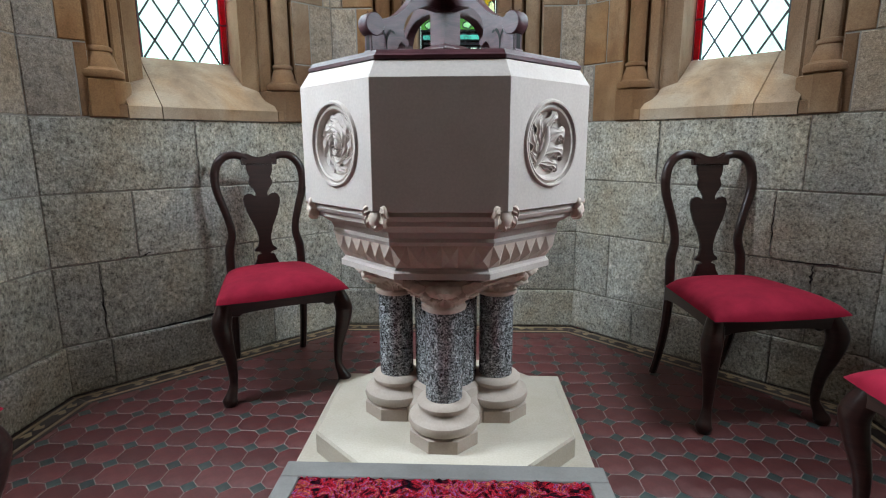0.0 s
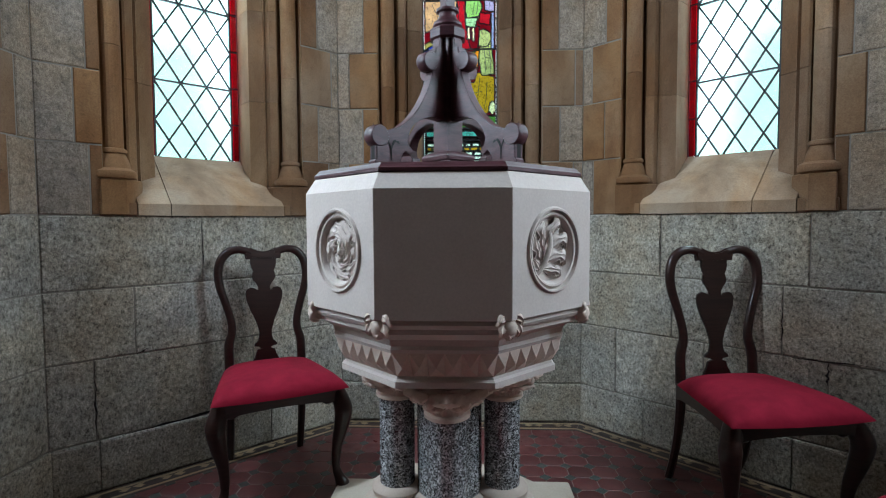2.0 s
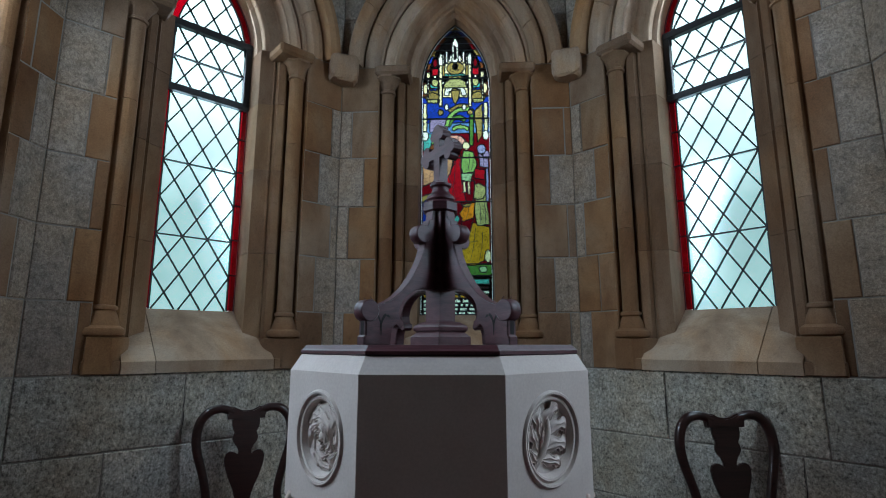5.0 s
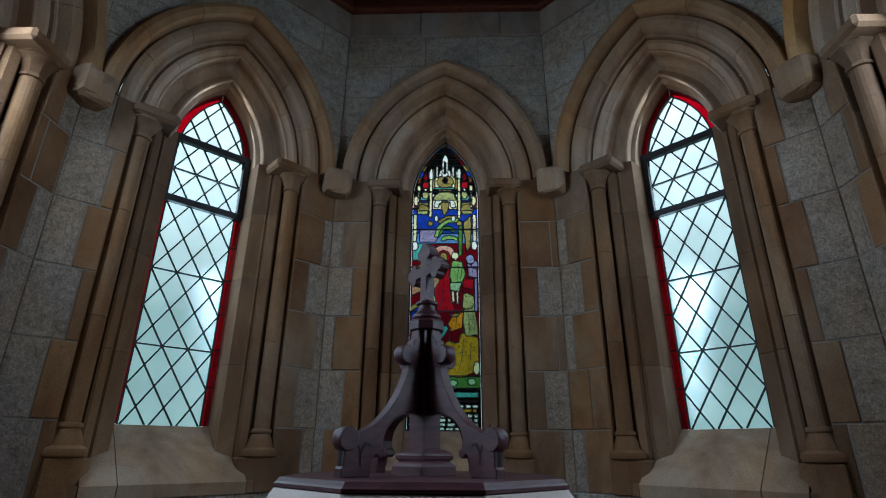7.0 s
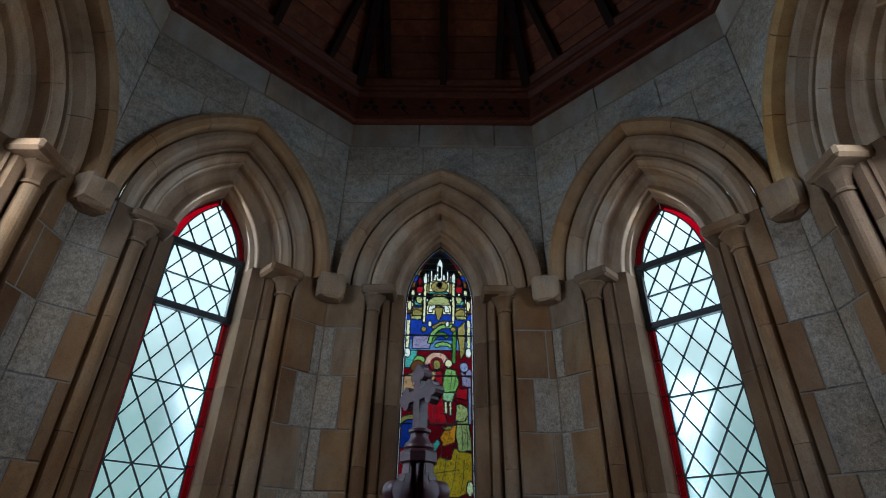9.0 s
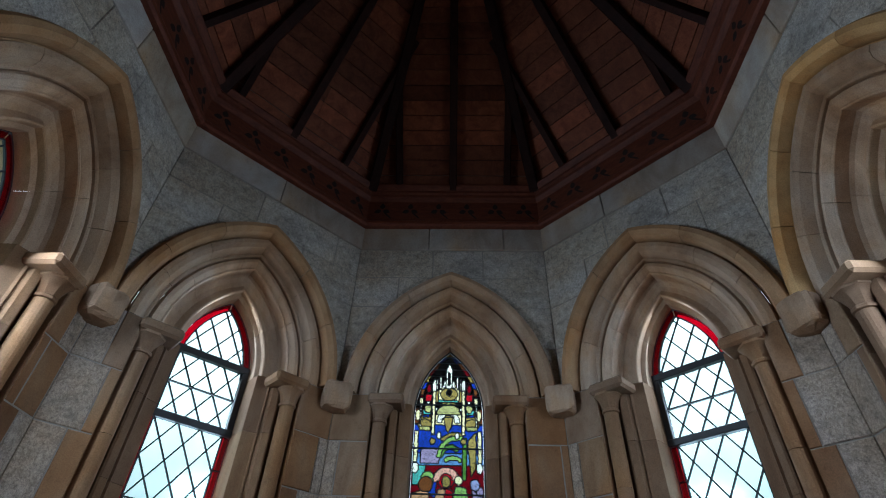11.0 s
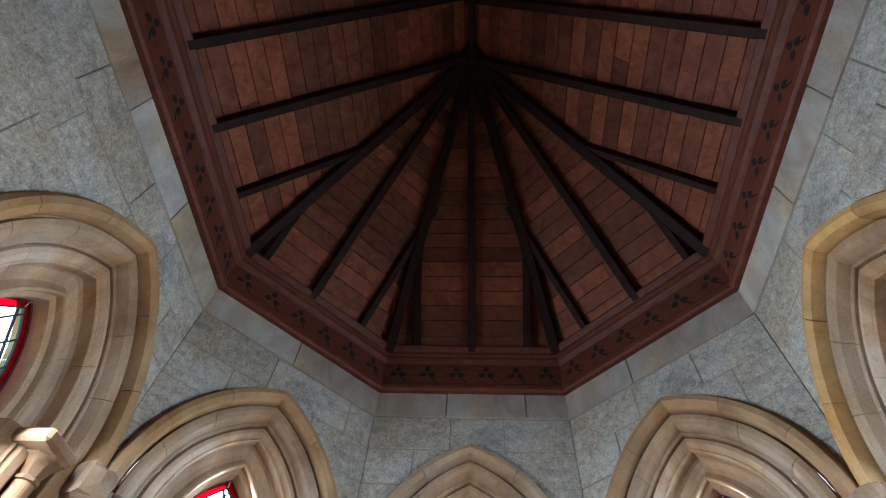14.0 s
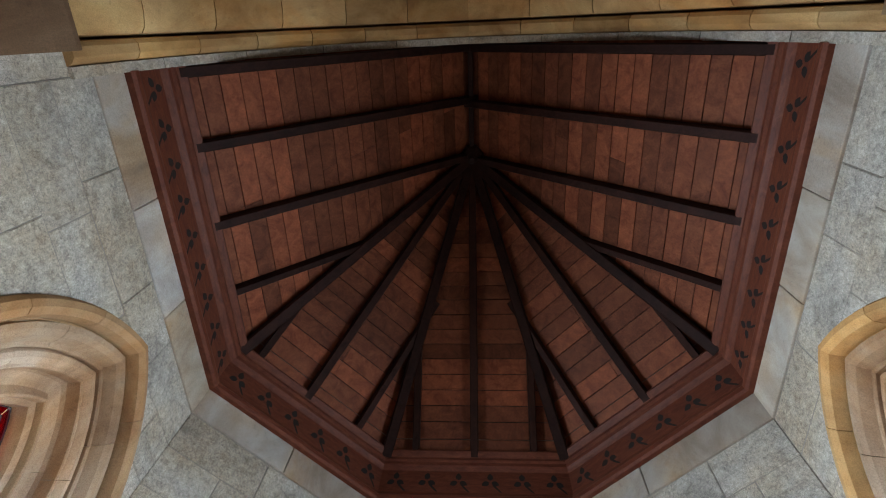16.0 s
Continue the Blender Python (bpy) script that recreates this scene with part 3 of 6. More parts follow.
            ob.data.set_sharp_from_angle(angle=radians(35))
    # sloping sill with its upright nosing
    def sill(u0, u1):
        prof = [(-0.022, 1.150), (-0.022, 1.200), (-0.016, 1.206), (0.262, 1.441), (0.34, 1.441), (0.34, 1.15)]
        v = [Vector((x, y, z)) for x in (u0, u1) for y, z in prof]
        n = len(prof)
        return v, [(k, (k + 1) % n, n + (k + 1) % n, n + k) for k in range(n)] + [tuple(range(n)), tuple(range(2 * n - 1, n - 1, -1))]
    cut = 0.17 if turn <= 0 else -0.20
    put("sill_stone", sill(-0.330, cut - 0.002), SAND_SILL)
    put("sill_stone", sill(cut + 0.002, 0.330), SAND_SILL)
    put("sill_course", box(-0.47, -0.332, -0.020, 0.1, 1.150, 1.204, 0.004), SANDSTONE)
    put("sill_course", box(0.332, 0.47, -0.020, 0.1, 1.150, 1.204, 0.004), SANDSTONE)
    # open joints where the pointing has fallen out; near-black strips on the face paint their shade
    rr = random.Random(9)
    for along, x, z, length, w in OPEN.get(key, ()):
        pts = [(x + (length * t / 9 if along == "x" else rr.uniform(-0.004, 0.004)), z + (length * t / 9 if along == "z" else 0.018 * t / 9 + rr.uniform(-0.003, 0.003))) for t in range(10)]
        ww = [w * (0.25 + rr.random()) * math.sin(math.pi * (t + 0.4) / 9.8) for t in range(10)]
        dx, dz = (0, 1) if along == "x" else (1, 0)
        v = [Vector((px + q * dx * e, -0.0105, pz + q * dz * e)) for e in (-1, 1) for (px, pz), q in zip(pts, ww)]
        put("open_joint", (v, [(t, t + 1, t + 11, t + 10) for t in range(9)]), SHADE_BLACK)
    return wall


for i, key in enumerate(WINDOWS):
    build_wall(key, i)


def carved_block(rnd, r):
    """An uncarved, roughly dressed stone block."""
    v, f = ball((0, 0, 0), 1.0, 12, 8)
    out = []
    for p in v:
        q = Vector([math.copysign(abs(c) ** 0.45, c) for c in p])
        q = Vector((q.x * r[0], q.y * r[1], q.z * r[2]))
        out.append(q * (1 + rnd.uniform(-0.06, 0.06)))
    return out, f


rnd = random.Random(5)
CORNERS = [(-APO, HALF), (-HALF, APO), (HALF, APO), (APO, HALF)]
for cx, cy in CORNERS:
    out = Vector((cx, cy, 0)).normalized()
    ob = part("corbel_block", *carved_block(rnd, (0.088, 0.075, 0.085)), SAND_ROUGH)
    ob.matrix_world = Matrix.Translation((cx - out.x * 0.045, cy - out.y * 0.045, 2.86)) @ Matrix.Rotation(math.atan2(-out.x, out.y), 4, "Z")
    tagged(ob, "rough uncarved sandstone corbel block under two hood mouldings", "corbel", "corbel blocks")
for s in (-1, 1):
    ob = part("corbel_block", *carved_block(rnd, (0.08, 0.075, 0.085)), SAND_ROUGH)
    ob.matrix_world = Matrix.Translation((s * (APO - 0.03), -0.53, 2.86)) @ Matrix.Rotation(radians(90), 4, "Z")
    tagged(ob, "rough uncarved sandstone corbel block under one hood moulding", "corbel", "corbel blocks")

# ---- windows ----
LX, LZ, LATTICE_Z = 0.1227, 0.1915, 1.427     # the lead lattice's width, height and lowest row


def strip(p, q, w, d, ly=GLASS_LY):
    """A flat bar between two points of the window's plane."""
    a, b = Vector((p[0], ly, p[1])), Vector((q[0], ly, q[1]))
    t = (b - a).normalized()
    n = Vector((-t.z, 0, t.x)) * w / 2
    y = Vector((0, d / 2, 0))
    v = [a + n - y, a - n - y, b - n - y, b + n - y, a + n + y, a - n + y, b - n + y, b + n + y]
    return v, [(0, 1, 2, 3), (7, 6, 5, 4), (0, 4, 5, 1), (1, 5, 6, 2), (2, 6, 7, 3), (3, 7, 4, 0)]


def pane(name, poly, material, parent, ly=GLASS_LY, label=""):
    v = [Vector((x, y, z)) for y in (ly - 0.0015, ly + 0.0015) for x, z in poly]
    n = len(poly)
    f = [tuple(range(n)), tuple(range(2 * n - 1, n - 1, -1))] + [(k, (k + 1) % n, n + (k + 1) % n, n + k) for k in range(n)]
    ob = part(name, v, f, material, parent, label)
    ob.visible_shadow = False
    return ob


def cut_line(p, q, shape):
    """The piece of a line inside a convex outline."""
    d = Vector((q[0] - p[0], q[1] - p[1]))
    t0, t1 = 0.0, 1.0
    for (ax, ay), (bx, by) in zip(shape, shape[1:] + shape[:1]):
        e = (bx - ax) * (p[1] - ay) - (by - ay) * (p[0] - ax)
        g = (bx - ax) * d.y - (by - ay) * d.x
        if abs(g) < 1e-9:
            if e < 0:
                return None
            continue
        t = -e / g
        if g > 0:
            t0 = max(t0, t)
        else:
            t1 = min(t1, t)
    if t1 - t0 < 1e-3:
        return None
    return (p[0] + d.x * t0, p[1] + d.y * t0), (p[0] + d.x * t1, p[1] + d.y * t1)


def frame_sweep(hw_out, hw_in, z0, name, material, parent, ly=GLASS_LY, d=0.016):
    a, b = arch_outline(hw_out, z0), arch_outline(hw_in, z0 + (hw_out - hw_in))
    n = len(a)
    v = [Vector((x, y, z)) for y in (ly - d / 2, ly + d / 2) for o in (a, b) for x, z in o]
    f = []
    for k in range(n):
        j = (k + 1) % n
        f += [(k, j, n + j, n + k), (2 * n + k, 3 * n + k, 3 * n + j, 2 * n + j), (k, 2 * n + k, 2 * n + j, j), (n + k, n + j, 3 * n + j, 3 * n + k)]
    return part(name, v, f, material, parent)


BARS = (2.588, 2.957)


def build_clear_window(key, number):
    turn, shift = WINDOWS[key]
    win = holder("window_%d" % number, facet(turn, shift), "leaded lancet window of pale glass with a red border", "window", "lancet windows", "structure")
    frame_sweep(GLASS_HW + 0.014, GLASS_HW, GLASS_Z0 - 0.017, "window_frame", IRON, win)
    red_hw = GLASS_HW - 0.035
    inner = arch_outline(red_hw, GLASS_Z0)
    # red border in short lengths, left out beside the opening light
    for s in (-1, 1):
        zs = [GLASS_Z0 + i * (BARS[0] - GLASS_Z0) / 6 for i in range(7)]
        for z0, z1 in zip(zs, zs[1:]):
            q = [(s * red_hw, z0 + 0.003), (s * GLASS_HW, z0 + 0.003), (s * GLASS_HW, z1 - 0.003), (s * red_hw, z1 - 0.003)]
            pane("border_pane", q if s > 0 else q[::-1], RED_GLASS, win)
            g = strip((s * red_hw, z1), (s * GLASS_HW, z1), 0.006, 0.010)
            part("lead_came", *g, LEAD, win)
        for f0, f1 in ((0.04, 0.5), (0.5, 0.99)):
            outer = [arch_point(GLASS_HW, f0 + (f1 - f0) * i / 4) for i in range(5)]
            inn = [arch_point(red_hw, f0 + (f1 - f0) * i / 4) for i in range(5)]
            pane("border_pane", [(s * x, z) for x, z in outer + inn[::-1]], RED_GLASS, win)
        part("lead_came", *strip((s * red_hw, GLASS_Z0), (s * red_hw, BARS[0]), 0.007, 0.010), LEAD, win)
        # stiles of the hopper light
        part("hopper_stile", *box(min(s * 0.186, s * 0.220), max(s * 0.186, s * 0.220), GLASS_LY - 0.022, GLASS_LY + 0.012, BARS[0], BARS[1], 0.003), IRON, win)
    for i in range(8):
        for s in (-1, 1):
            a, b = arch_point(red_hw, i / 8), arch_point(red_hw, (i + 1) / 8)
            part("lead_came", *strip((s * a[0], a[1]), (s * b[0], b[1]), 0.007, 0.010), LEAD, win)
    for z in BARS:
        part("window_bar", *box(-0.221, 0.221, GLASS_LY - 0.026, GLASS_LY + 0.014, z - 0.019, z + 0.019, 0.004), IRON, win)
    for z in (1.810, 2.193, 2.767):
        part("saddle_bar", *strip((-red_hw, z), (red_hw, z), 0.007, 0.014, GLASS_LY - 0.006), LEAD, win)
    # the diamond quarries and their leads
    for r in range(-1, 12):
        for c in range(-3, 4):
            for o in (0, 1):
                x, z = (c + 0.5 * o) * LX, LATTICE_Z + (r + 0.5 * o) * LZ
                if o:
                    continue
                for cxx, czz in ((x, z), (x + LX / 2, z + LZ / 2)):
                    d = [(cxx, czz - LZ / 2), (cxx + LX / 2, czz), (cxx, czz + LZ / 2), (cxx - LX / 2, czz)]
                    p = clip(d, inner)
                    if len(p) > 2 and area2(p) > 2e-4:
                        pane("quarry", p, CLEAR_GLASS, win)
    for k in range(-14, 22):
        for s in (-1, 1):
            p = (-0.4, LATTICE_Z + LZ * (k + 0.5) - s * LZ / LX * 0.4)
            q = (0.4, LATTICE_Z + LZ * (k + 0.5) + s * LZ / LX * 0.4)
            seg = cut_line(p, q, inner)
            if seg:
                part("lead_came", *strip(*seg, 0.0078, 0.009), LEAD, win)
    return win


for i, key in enumerate(("left", "right", "far_left", "far_right")):
    build_clear_window(key, i + 1)

for i, (key, (turn, shift)) in enumerate(WINDOWS.items()):
    ob = part("backdrop", [Vector(p) for p in ((-1.5, 1.3, 0.2), (1.5, 1.3, 0.2), (1.5, 1.3, 5.6), (-1.5, 1.3, 5.6))], [(0, 1, 2, 3)], OUTSIDE)
    ob.matrix_world = facet(turn, shift)
    tagged(ob, "pale overcast daylight outside the window", "backdrop", kind="structure")

# ---- timber roof ----
T8 = math.tan(radians(22.5))
EAVE_A = 1.60
HUB = Vector((0, HUB_Y, RIDGE_Z))
END_Y = -1.195
e = [Vector((-EAVE_A, END_Y, EAVE_Z)), Vector((-EAVE_A, EAVE_A * T8, EAVE_Z)), Vector((-EAVE_A * T8, EAVE_A, EAVE_Z)),
     Vector((EAVE_A * T8, EAVE_A, EAVE_Z)), Vector((EAVE_A, EAVE_A * T8, EAVE_Z)), Vector((EAVE_A, END_Y, EAVE_Z))]
RIDGE_END = Vector((0, END_Y, RIDGE_Z))
ROOF = [(e[0], e[1], RIDGE_END, HUB), (e[1], e[2], HUB, HUB), (e[2], e[3], HUB, HUB), (e[3], e[4], HUB, HUB), (e[4], e[5], HUB, RIDGE_END)]
geos = []
rnd = random.Random(11)
for a, b, ta, tb in ROOF:
    mid_top, mid = (ta + tb) / 2, (a + b) / 2
    n = (b - a).cross(ta - a).normalized()
    if n.dot(Vector((0, 0, 5.0)) - mid) > 0:
        n = -n
    length = (mid_top - mid).length
    cuts = spans(0.0, 1.0, rnd, 0.115 / length, 0.126 / length)
    for s0, s1 in zip(cuts, cuts[1:]):
        g = 0.0026 / length
        p = [a.lerp(ta, s0 + g), b.lerp(tb, s0 + g), b.lerp(tb, s1 - g), a.lerp(ta, s1 - g)]
        width = (p[1] - p[0]).length
        # boards end over the middle rafters
        ends = [0.0] + ([0.5] if rnd.random() < 0.35 and width > 0.3 else []) + [1.0]
        for t0, t1 in zip(ends, ends[1:]):
            h = 0.001 / max(width, 0.05)
            q = [p[0].lerp(p[1], t0 + h), p[0].lerp(p[1], t1 - h), p[3].lerp(p[2], t1 - h), p[3].lerp(p[2], t0 + h)]
            lift = n * rnd.uniform(0, 0.003)
            v = [c + lift for c in q] + [c + n * 0.02 for c in q]
            geos.append((v, [(0, 1, 2, 3), (7, 6, 5, 4), (0, 4, 5, 1), (1, 5, 6, 2), (2, 6, 7, 3), (3, 7, 4, 0)]))
ceiling = part("ceiling", *merge(*geos), CEIL_WOOD)
tagged(ceiling, "red-brown boarded timber ceiling of a polygonal roof", "ceiling", kind="structure")
# added backing over the boards, near-black so their gaps read as shade
shell = [(a + Vector((0, 0, 0.06)), b + Vector((0, 0, 0.06)), tb + Vector((0, 0, 0.06)), ta + Vector((0, 0, 0.06))) for a, b, ta, tb in ROOF]
geos = []
for q in shell:
    q = [Vector((c.x * 1.12, c.y + (c.y - HUB_Y) * 0.12 if c.y > 0.5 else c.y, c.z)) for c in q]
    v = q + [c + Vector((0, 0, 0.05)) for c in q]
    geos.append((v, [(0, 1, 2, 3), (7, 6, 5, 4), (0, 4, 5, 1), (1, 5, 6, 2), (2, 6, 7, 3), (3, 7, 4, 0)]))
tagged(part("roof_shell", *merge(*geos), SHADE_BLACK), "near-black backing added above the ceiling boards", "roof", kind="structure")


def beam(name, a, b, normal, w, d, parent, label=""):
    """A squared timber under the boards from a to b."""
    t = (b - a).normalized()
    u = t.cross(normal).normalized() * w / 2
    n = t.cross(u).normalized()
    if n.z > 0:
        n = -n
    v = []
    for p in (a, b):
        v += [p + u, p - u, p - u + n * (d - 0.008), p - u * 0.8 + n * d, p + u * 0.8 + n * d, p + u + n * (d - 0.008)]
    f = [(k, (k + 1) % 6, 6 + (k + 1) % 6, 6 + k) for k in range(6)] + [tuple(range(6)), tuple(range(11, 5, -1))]
    return part(name, v, f, RAFTER_WOOD, parent, label)


frame_ob = holder("roof_timbers", Matrix.Identity(4), "dark rafters and hips meeting at a carved boss", "rafters", kind="structure")
UP = Vector((0, 0, 1))
for c in (e[1], e[2], e[3], e[4]):
    beam("hip_rafter", c, HUB, UP, 0.075, 0.10, frame_ob)
for a, b, off in ((e[1], e[2], -0.09), (e[2], e[3], 0.0), (e[3], e[4], 0.09)):
    mid = (a + b) / 2 + (b - a).normalized() * off
    beam("common_rafter", mid, HUB, UP, 0.06, 0.085, frame_ob)
    for s in (-1, 1):
        out = 0.43 if off == 0 else 0.35 if s * off < 0 else 0.52
        foot = (a + b) / 2 + (b - a).normalized() * s * out
        # a jack rafter runs parallel to the middle one until it meets the hip
        d = HUB - mid
        f = 1 - out / ((b - a).length / 2)
        beam("jack_rafter", foot, foot + d * f, UP, 0.05, 0.075, frame_ob)
for s, ys in ((-1, (-0.262, -0.742, -1.155)), (1, (-0.237, -0.708, -1.15))):
    for y in ys:
        beam("common_rafter", Vector((s * EAVE_A, y, EAVE_Z)), Vector((0, y, RIDGE_Z)), UP, 0.06, 0.085, frame_ob)
    f = (EAVE_A * T8 - 0.21) / (EAVE_A * T8 - HUB_Y)
    beam("jack_rafter", Vector((s * EAVE_A, 0.21, EAVE_Z)), Vector((s * EAVE_A * (1 - f), 0.21, EAVE_Z + (RIDGE_Z - EAVE_Z) * f)), UP, 0.05, 0.075, frame_ob)
beam("ridge_beam", HUB + Vector((0, 0, 0.02)), RIDGE_END + Vector((0, 0, 0.02)), UP, 0.04, 0.12, frame_ob)
part("boss", *moved(oct_prism([(0.10, 0.06), (0.10, -0.10), (0.085, -0.13), (0.05, -0.16), (0.02, -0.20)][::-1]), Matrix.Translation(HUB)), RAFTER_WOOD, frame_ob)

# timber cornice; its frieze is solid, the piercings are shaded in as near-black shapes
CORNICE = [(1.63, CORN_Z), (1.572, CORN_Z), (1.556, CORN_Z + 0.012), (1.556, CORN_Z + 0.040), (1.572, CORN_Z + 0.058), (1.580, CORN_Z + 0.085), (1.600, CORN_Z + 0.092),
           (1.600, CORN_Z + 0.285), (1.586, CORN_Z + 0.295), (1.570, CORN_Z + 0.312), (1.566, CORN_Z + 0.335), (1.548, CORN_Z + 0.343), (1.548, CORN_Z + 0.362), (1.530, CORN_Z + 0.376), (1.516, CORN_Z + 0.392), (1.516, CORN_Z + 0.405), (1.63, CORN_Z + 0.46)]
cornice = holder("cornice", Matrix.Identity(4), "red-brown moulded timber cornice with trefoil holes shaded in as dark shapes", "cornice", kind="structure")


def ring(a):
    return [Vector((-a, END_Y, 0)), Vector((-a, a * T8, 0)), Vector((-a * T8, a, 0)), Vector((a * T8, a, 0)), Vector((a, a * T8, 0)), Vector((a, END_Y, 0))]


def petal(c, ang, l, w):
    out = []
    for i in range(10):
        t = 2 * math.pi * i / 10
        x, y = l * 0.5 * (1 + math.cos(t)), w * math.sin(t) * (0.5 + 0.5 * (1 - math.cos(t)) / 2 + 0.25)
        out.append((c[0] + x * math.cos(ang) - y * math.sin(ang), c[1] + x * math.sin(ang) + y * math.cos(ang)))
    return out


def flat(polys, y):
    verts, faces = [], []
    for p in polys:
        k = len(verts)
        verts += [Vector((x, y, z)) for x, z in p]
        faces.append(tuple(range(k, k + len(p))))
    return verts, faces


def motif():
    """A flat trefoil of three pointed leaves with a slanting stem, for a hole's shade."""
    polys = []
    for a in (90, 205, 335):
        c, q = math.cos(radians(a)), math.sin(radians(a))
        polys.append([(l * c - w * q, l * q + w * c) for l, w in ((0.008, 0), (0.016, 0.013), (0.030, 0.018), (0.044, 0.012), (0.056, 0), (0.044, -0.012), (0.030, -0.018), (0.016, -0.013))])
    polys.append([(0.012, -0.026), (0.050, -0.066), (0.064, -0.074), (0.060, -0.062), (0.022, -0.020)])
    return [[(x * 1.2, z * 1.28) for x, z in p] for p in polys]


for i in range(5):
    verts, faces = [], []
    n = len(CORNICE)
    for a, z in CORNICE:
        r = ring(a)
        verts += [r[i] + Vector((0, 0, z)), r[i + 1] + Vector((0, 0, z))]
    for k in range(n):
        j = (k + 1) % n
        faces.append((2 * k, 2 * k + 1, 2 * j + 1, 2 * j))
    part("moulding", verts, faces, CORN_WOOD, cornice)
    a, b = ring(1.600)[i], ring(1.600)[i + 1]
    t = (b - a).normalized()
    inward = Vector((-t.y, t.x, 0))
    if inward.dot(Vector((0, 0, 0)) - (a + b) / 2) < 0:
        inward = -inward
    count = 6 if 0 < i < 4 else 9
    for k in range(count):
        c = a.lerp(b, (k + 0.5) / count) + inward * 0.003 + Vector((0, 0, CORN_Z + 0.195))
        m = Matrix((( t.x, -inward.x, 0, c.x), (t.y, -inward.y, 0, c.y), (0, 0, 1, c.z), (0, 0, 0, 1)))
        part("pierced_trefoil", *moved(flat(motif(), 0), m), SHADE_BLACK, cornice)

# ---- arch to the nave, and the nave that closes the place ----
A_HW, A_SP, A_C = 1.62, 3.90, 0.55


def nave_arch(hw, f):
    a = math.acos(A_C / (hw + A_C)) * f
    return (hw + A_C) * math.cos(a) - A_C, A_SP + (hw + A_C) * math.sin(a)


arch = holder("chancel_arch", Matrix.Identity(4), "pointed yellow sandstone arch with moulded orders", "arch", kind="structure")
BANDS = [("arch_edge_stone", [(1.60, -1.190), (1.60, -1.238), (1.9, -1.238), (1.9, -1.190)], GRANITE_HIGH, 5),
         ("voussoir", [(1.615, -1.240), (1.592, -1.252), (1.575, -1.275), (1.575, -1.315), (1.592, -1.335), (1.63, -1.340), (1.9, -1.340), (1.9, -1.240)], SAND_YELLOW, 7),
         ("voussoir", [(1.63, -1.352), (1.60, -1.358), (1.575, -1.385), (1.56, -1.45), (1.55, -1.60), (1.55, -1.75), (1.60, -1.80), (1.9, -1.80), (1.9, -1.342)], SAND_YELLOW, 6)]
for name, prof, mat, pieces in BANDS:
    n = len(prof)
    for s in (-1, 1):
        for k in range(pieces):
            f0, f1 = k / pieces + (0.001 if k else 0), (k + 1) / pieces - (0.001 if k + 1 < pieces else 0)
            verts, faces = [], []
            for q in range(4):
                for hw, y in prof:
                    x, z = nave_arch(hw, f0 + (f1 - f0) * q / 3)
                    verts.append(Vector((s * x, y, z)))
            for q in range(3):
                faces += [(q * n + i, q * n + (i + 1) % n, (q + 1) * n + (i + 1) % n, (q + 1) * n + i) for i in range(n)]
            faces += [tuple(range(n)), tuple(3 * n + i for i in range(n))[::-1]]
            part(name, verts, faces, mat, arch, angle=30)
geos = []
for k in range(16):
    for s in (-1, 1):
        (xa, za), (xb, zb) = nave_arch(1.88, k / 16), nave_arch(1.88, (k + 1) / 16)
        v = [(s * xa, -1.192, za), (s * xb, -1.192, zb), (s * xb, -1.795, zb), (s * xa, -1.795, za), (s * xa, -1.192, 8.2), (s * xb, -1.192, 8.2), (s * xb, -1.795, 8.2), (s * xa, -1.795, 8.2)]
        geos.append(([Vector(p) for p in v], [(0, 3, 2, 1), (4, 5, 6, 7), (0, 1, 5, 4), (2, 3, 7, 6), (1, 2, 6, 5), (0, 3, 7, 4)]))
for s in (-1, 1):
    geos.append(box(*sorted((s * 1.62, s * 2.1)), -1.80, ARCH_Y - 0.002, -0.1, A_SP))
    geos.append(box(*sorted((s * 1.86, s * 4.4)), -1.80, -1.192, -0.1, 8.2))
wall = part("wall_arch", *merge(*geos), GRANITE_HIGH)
tagged(wall, "granite wall round the arch to the nave", "wall", kind="structure")
for s in (-1, 1):
    prof = [(0.0, 3.55), (0.02, 3.56), (0.03, 3.62), (0.06, 3.70), (0.10, 3.76), (0.11, 3.86), (0.10, 3.90), (0.0, 3.90)]
    v = [Vector((s * (1.63 - d), y, z)) for y in (-1.78, -1.30) for d, z in prof]
    n = len(prof)
    f = [(k, (k + 1) % n, n + (k + 1) % n, n + k) for k in range(n)] + [tuple(range(n)), tuple(range(2 * n - 1, n - 1, -1))]
    tagged(part("arch_capital", v, f, SANDSTONE), "moulded sandstone capital under the springing of the arch", "capital", "arch capitals", "structure")
# walls and ceiling out of view, added to close the nave
nave = [box(-4.6, -4.4, -9.0, -1.2, -0.1, 8.2), box(4.4, 4.6, -9.0, -1.2, -0.1, 8.2), box(-4.6, 4.6, -9.2, -9.0, -0.1, 8.2)]
tagged(part("wall_nave", *merge(*nave), BOUNCE_WALL), "unseen plain walls closing the nave, coloured to bounce warm light", "wall", kind="structure")
tagged(part("ceiling_nave", *box(-4.6, 4.6, -9.2, -1.2, 8.2, 8.4), CORN_WOOD), "unseen plain timber ceiling closing the nave", "ceiling", kind="structure")

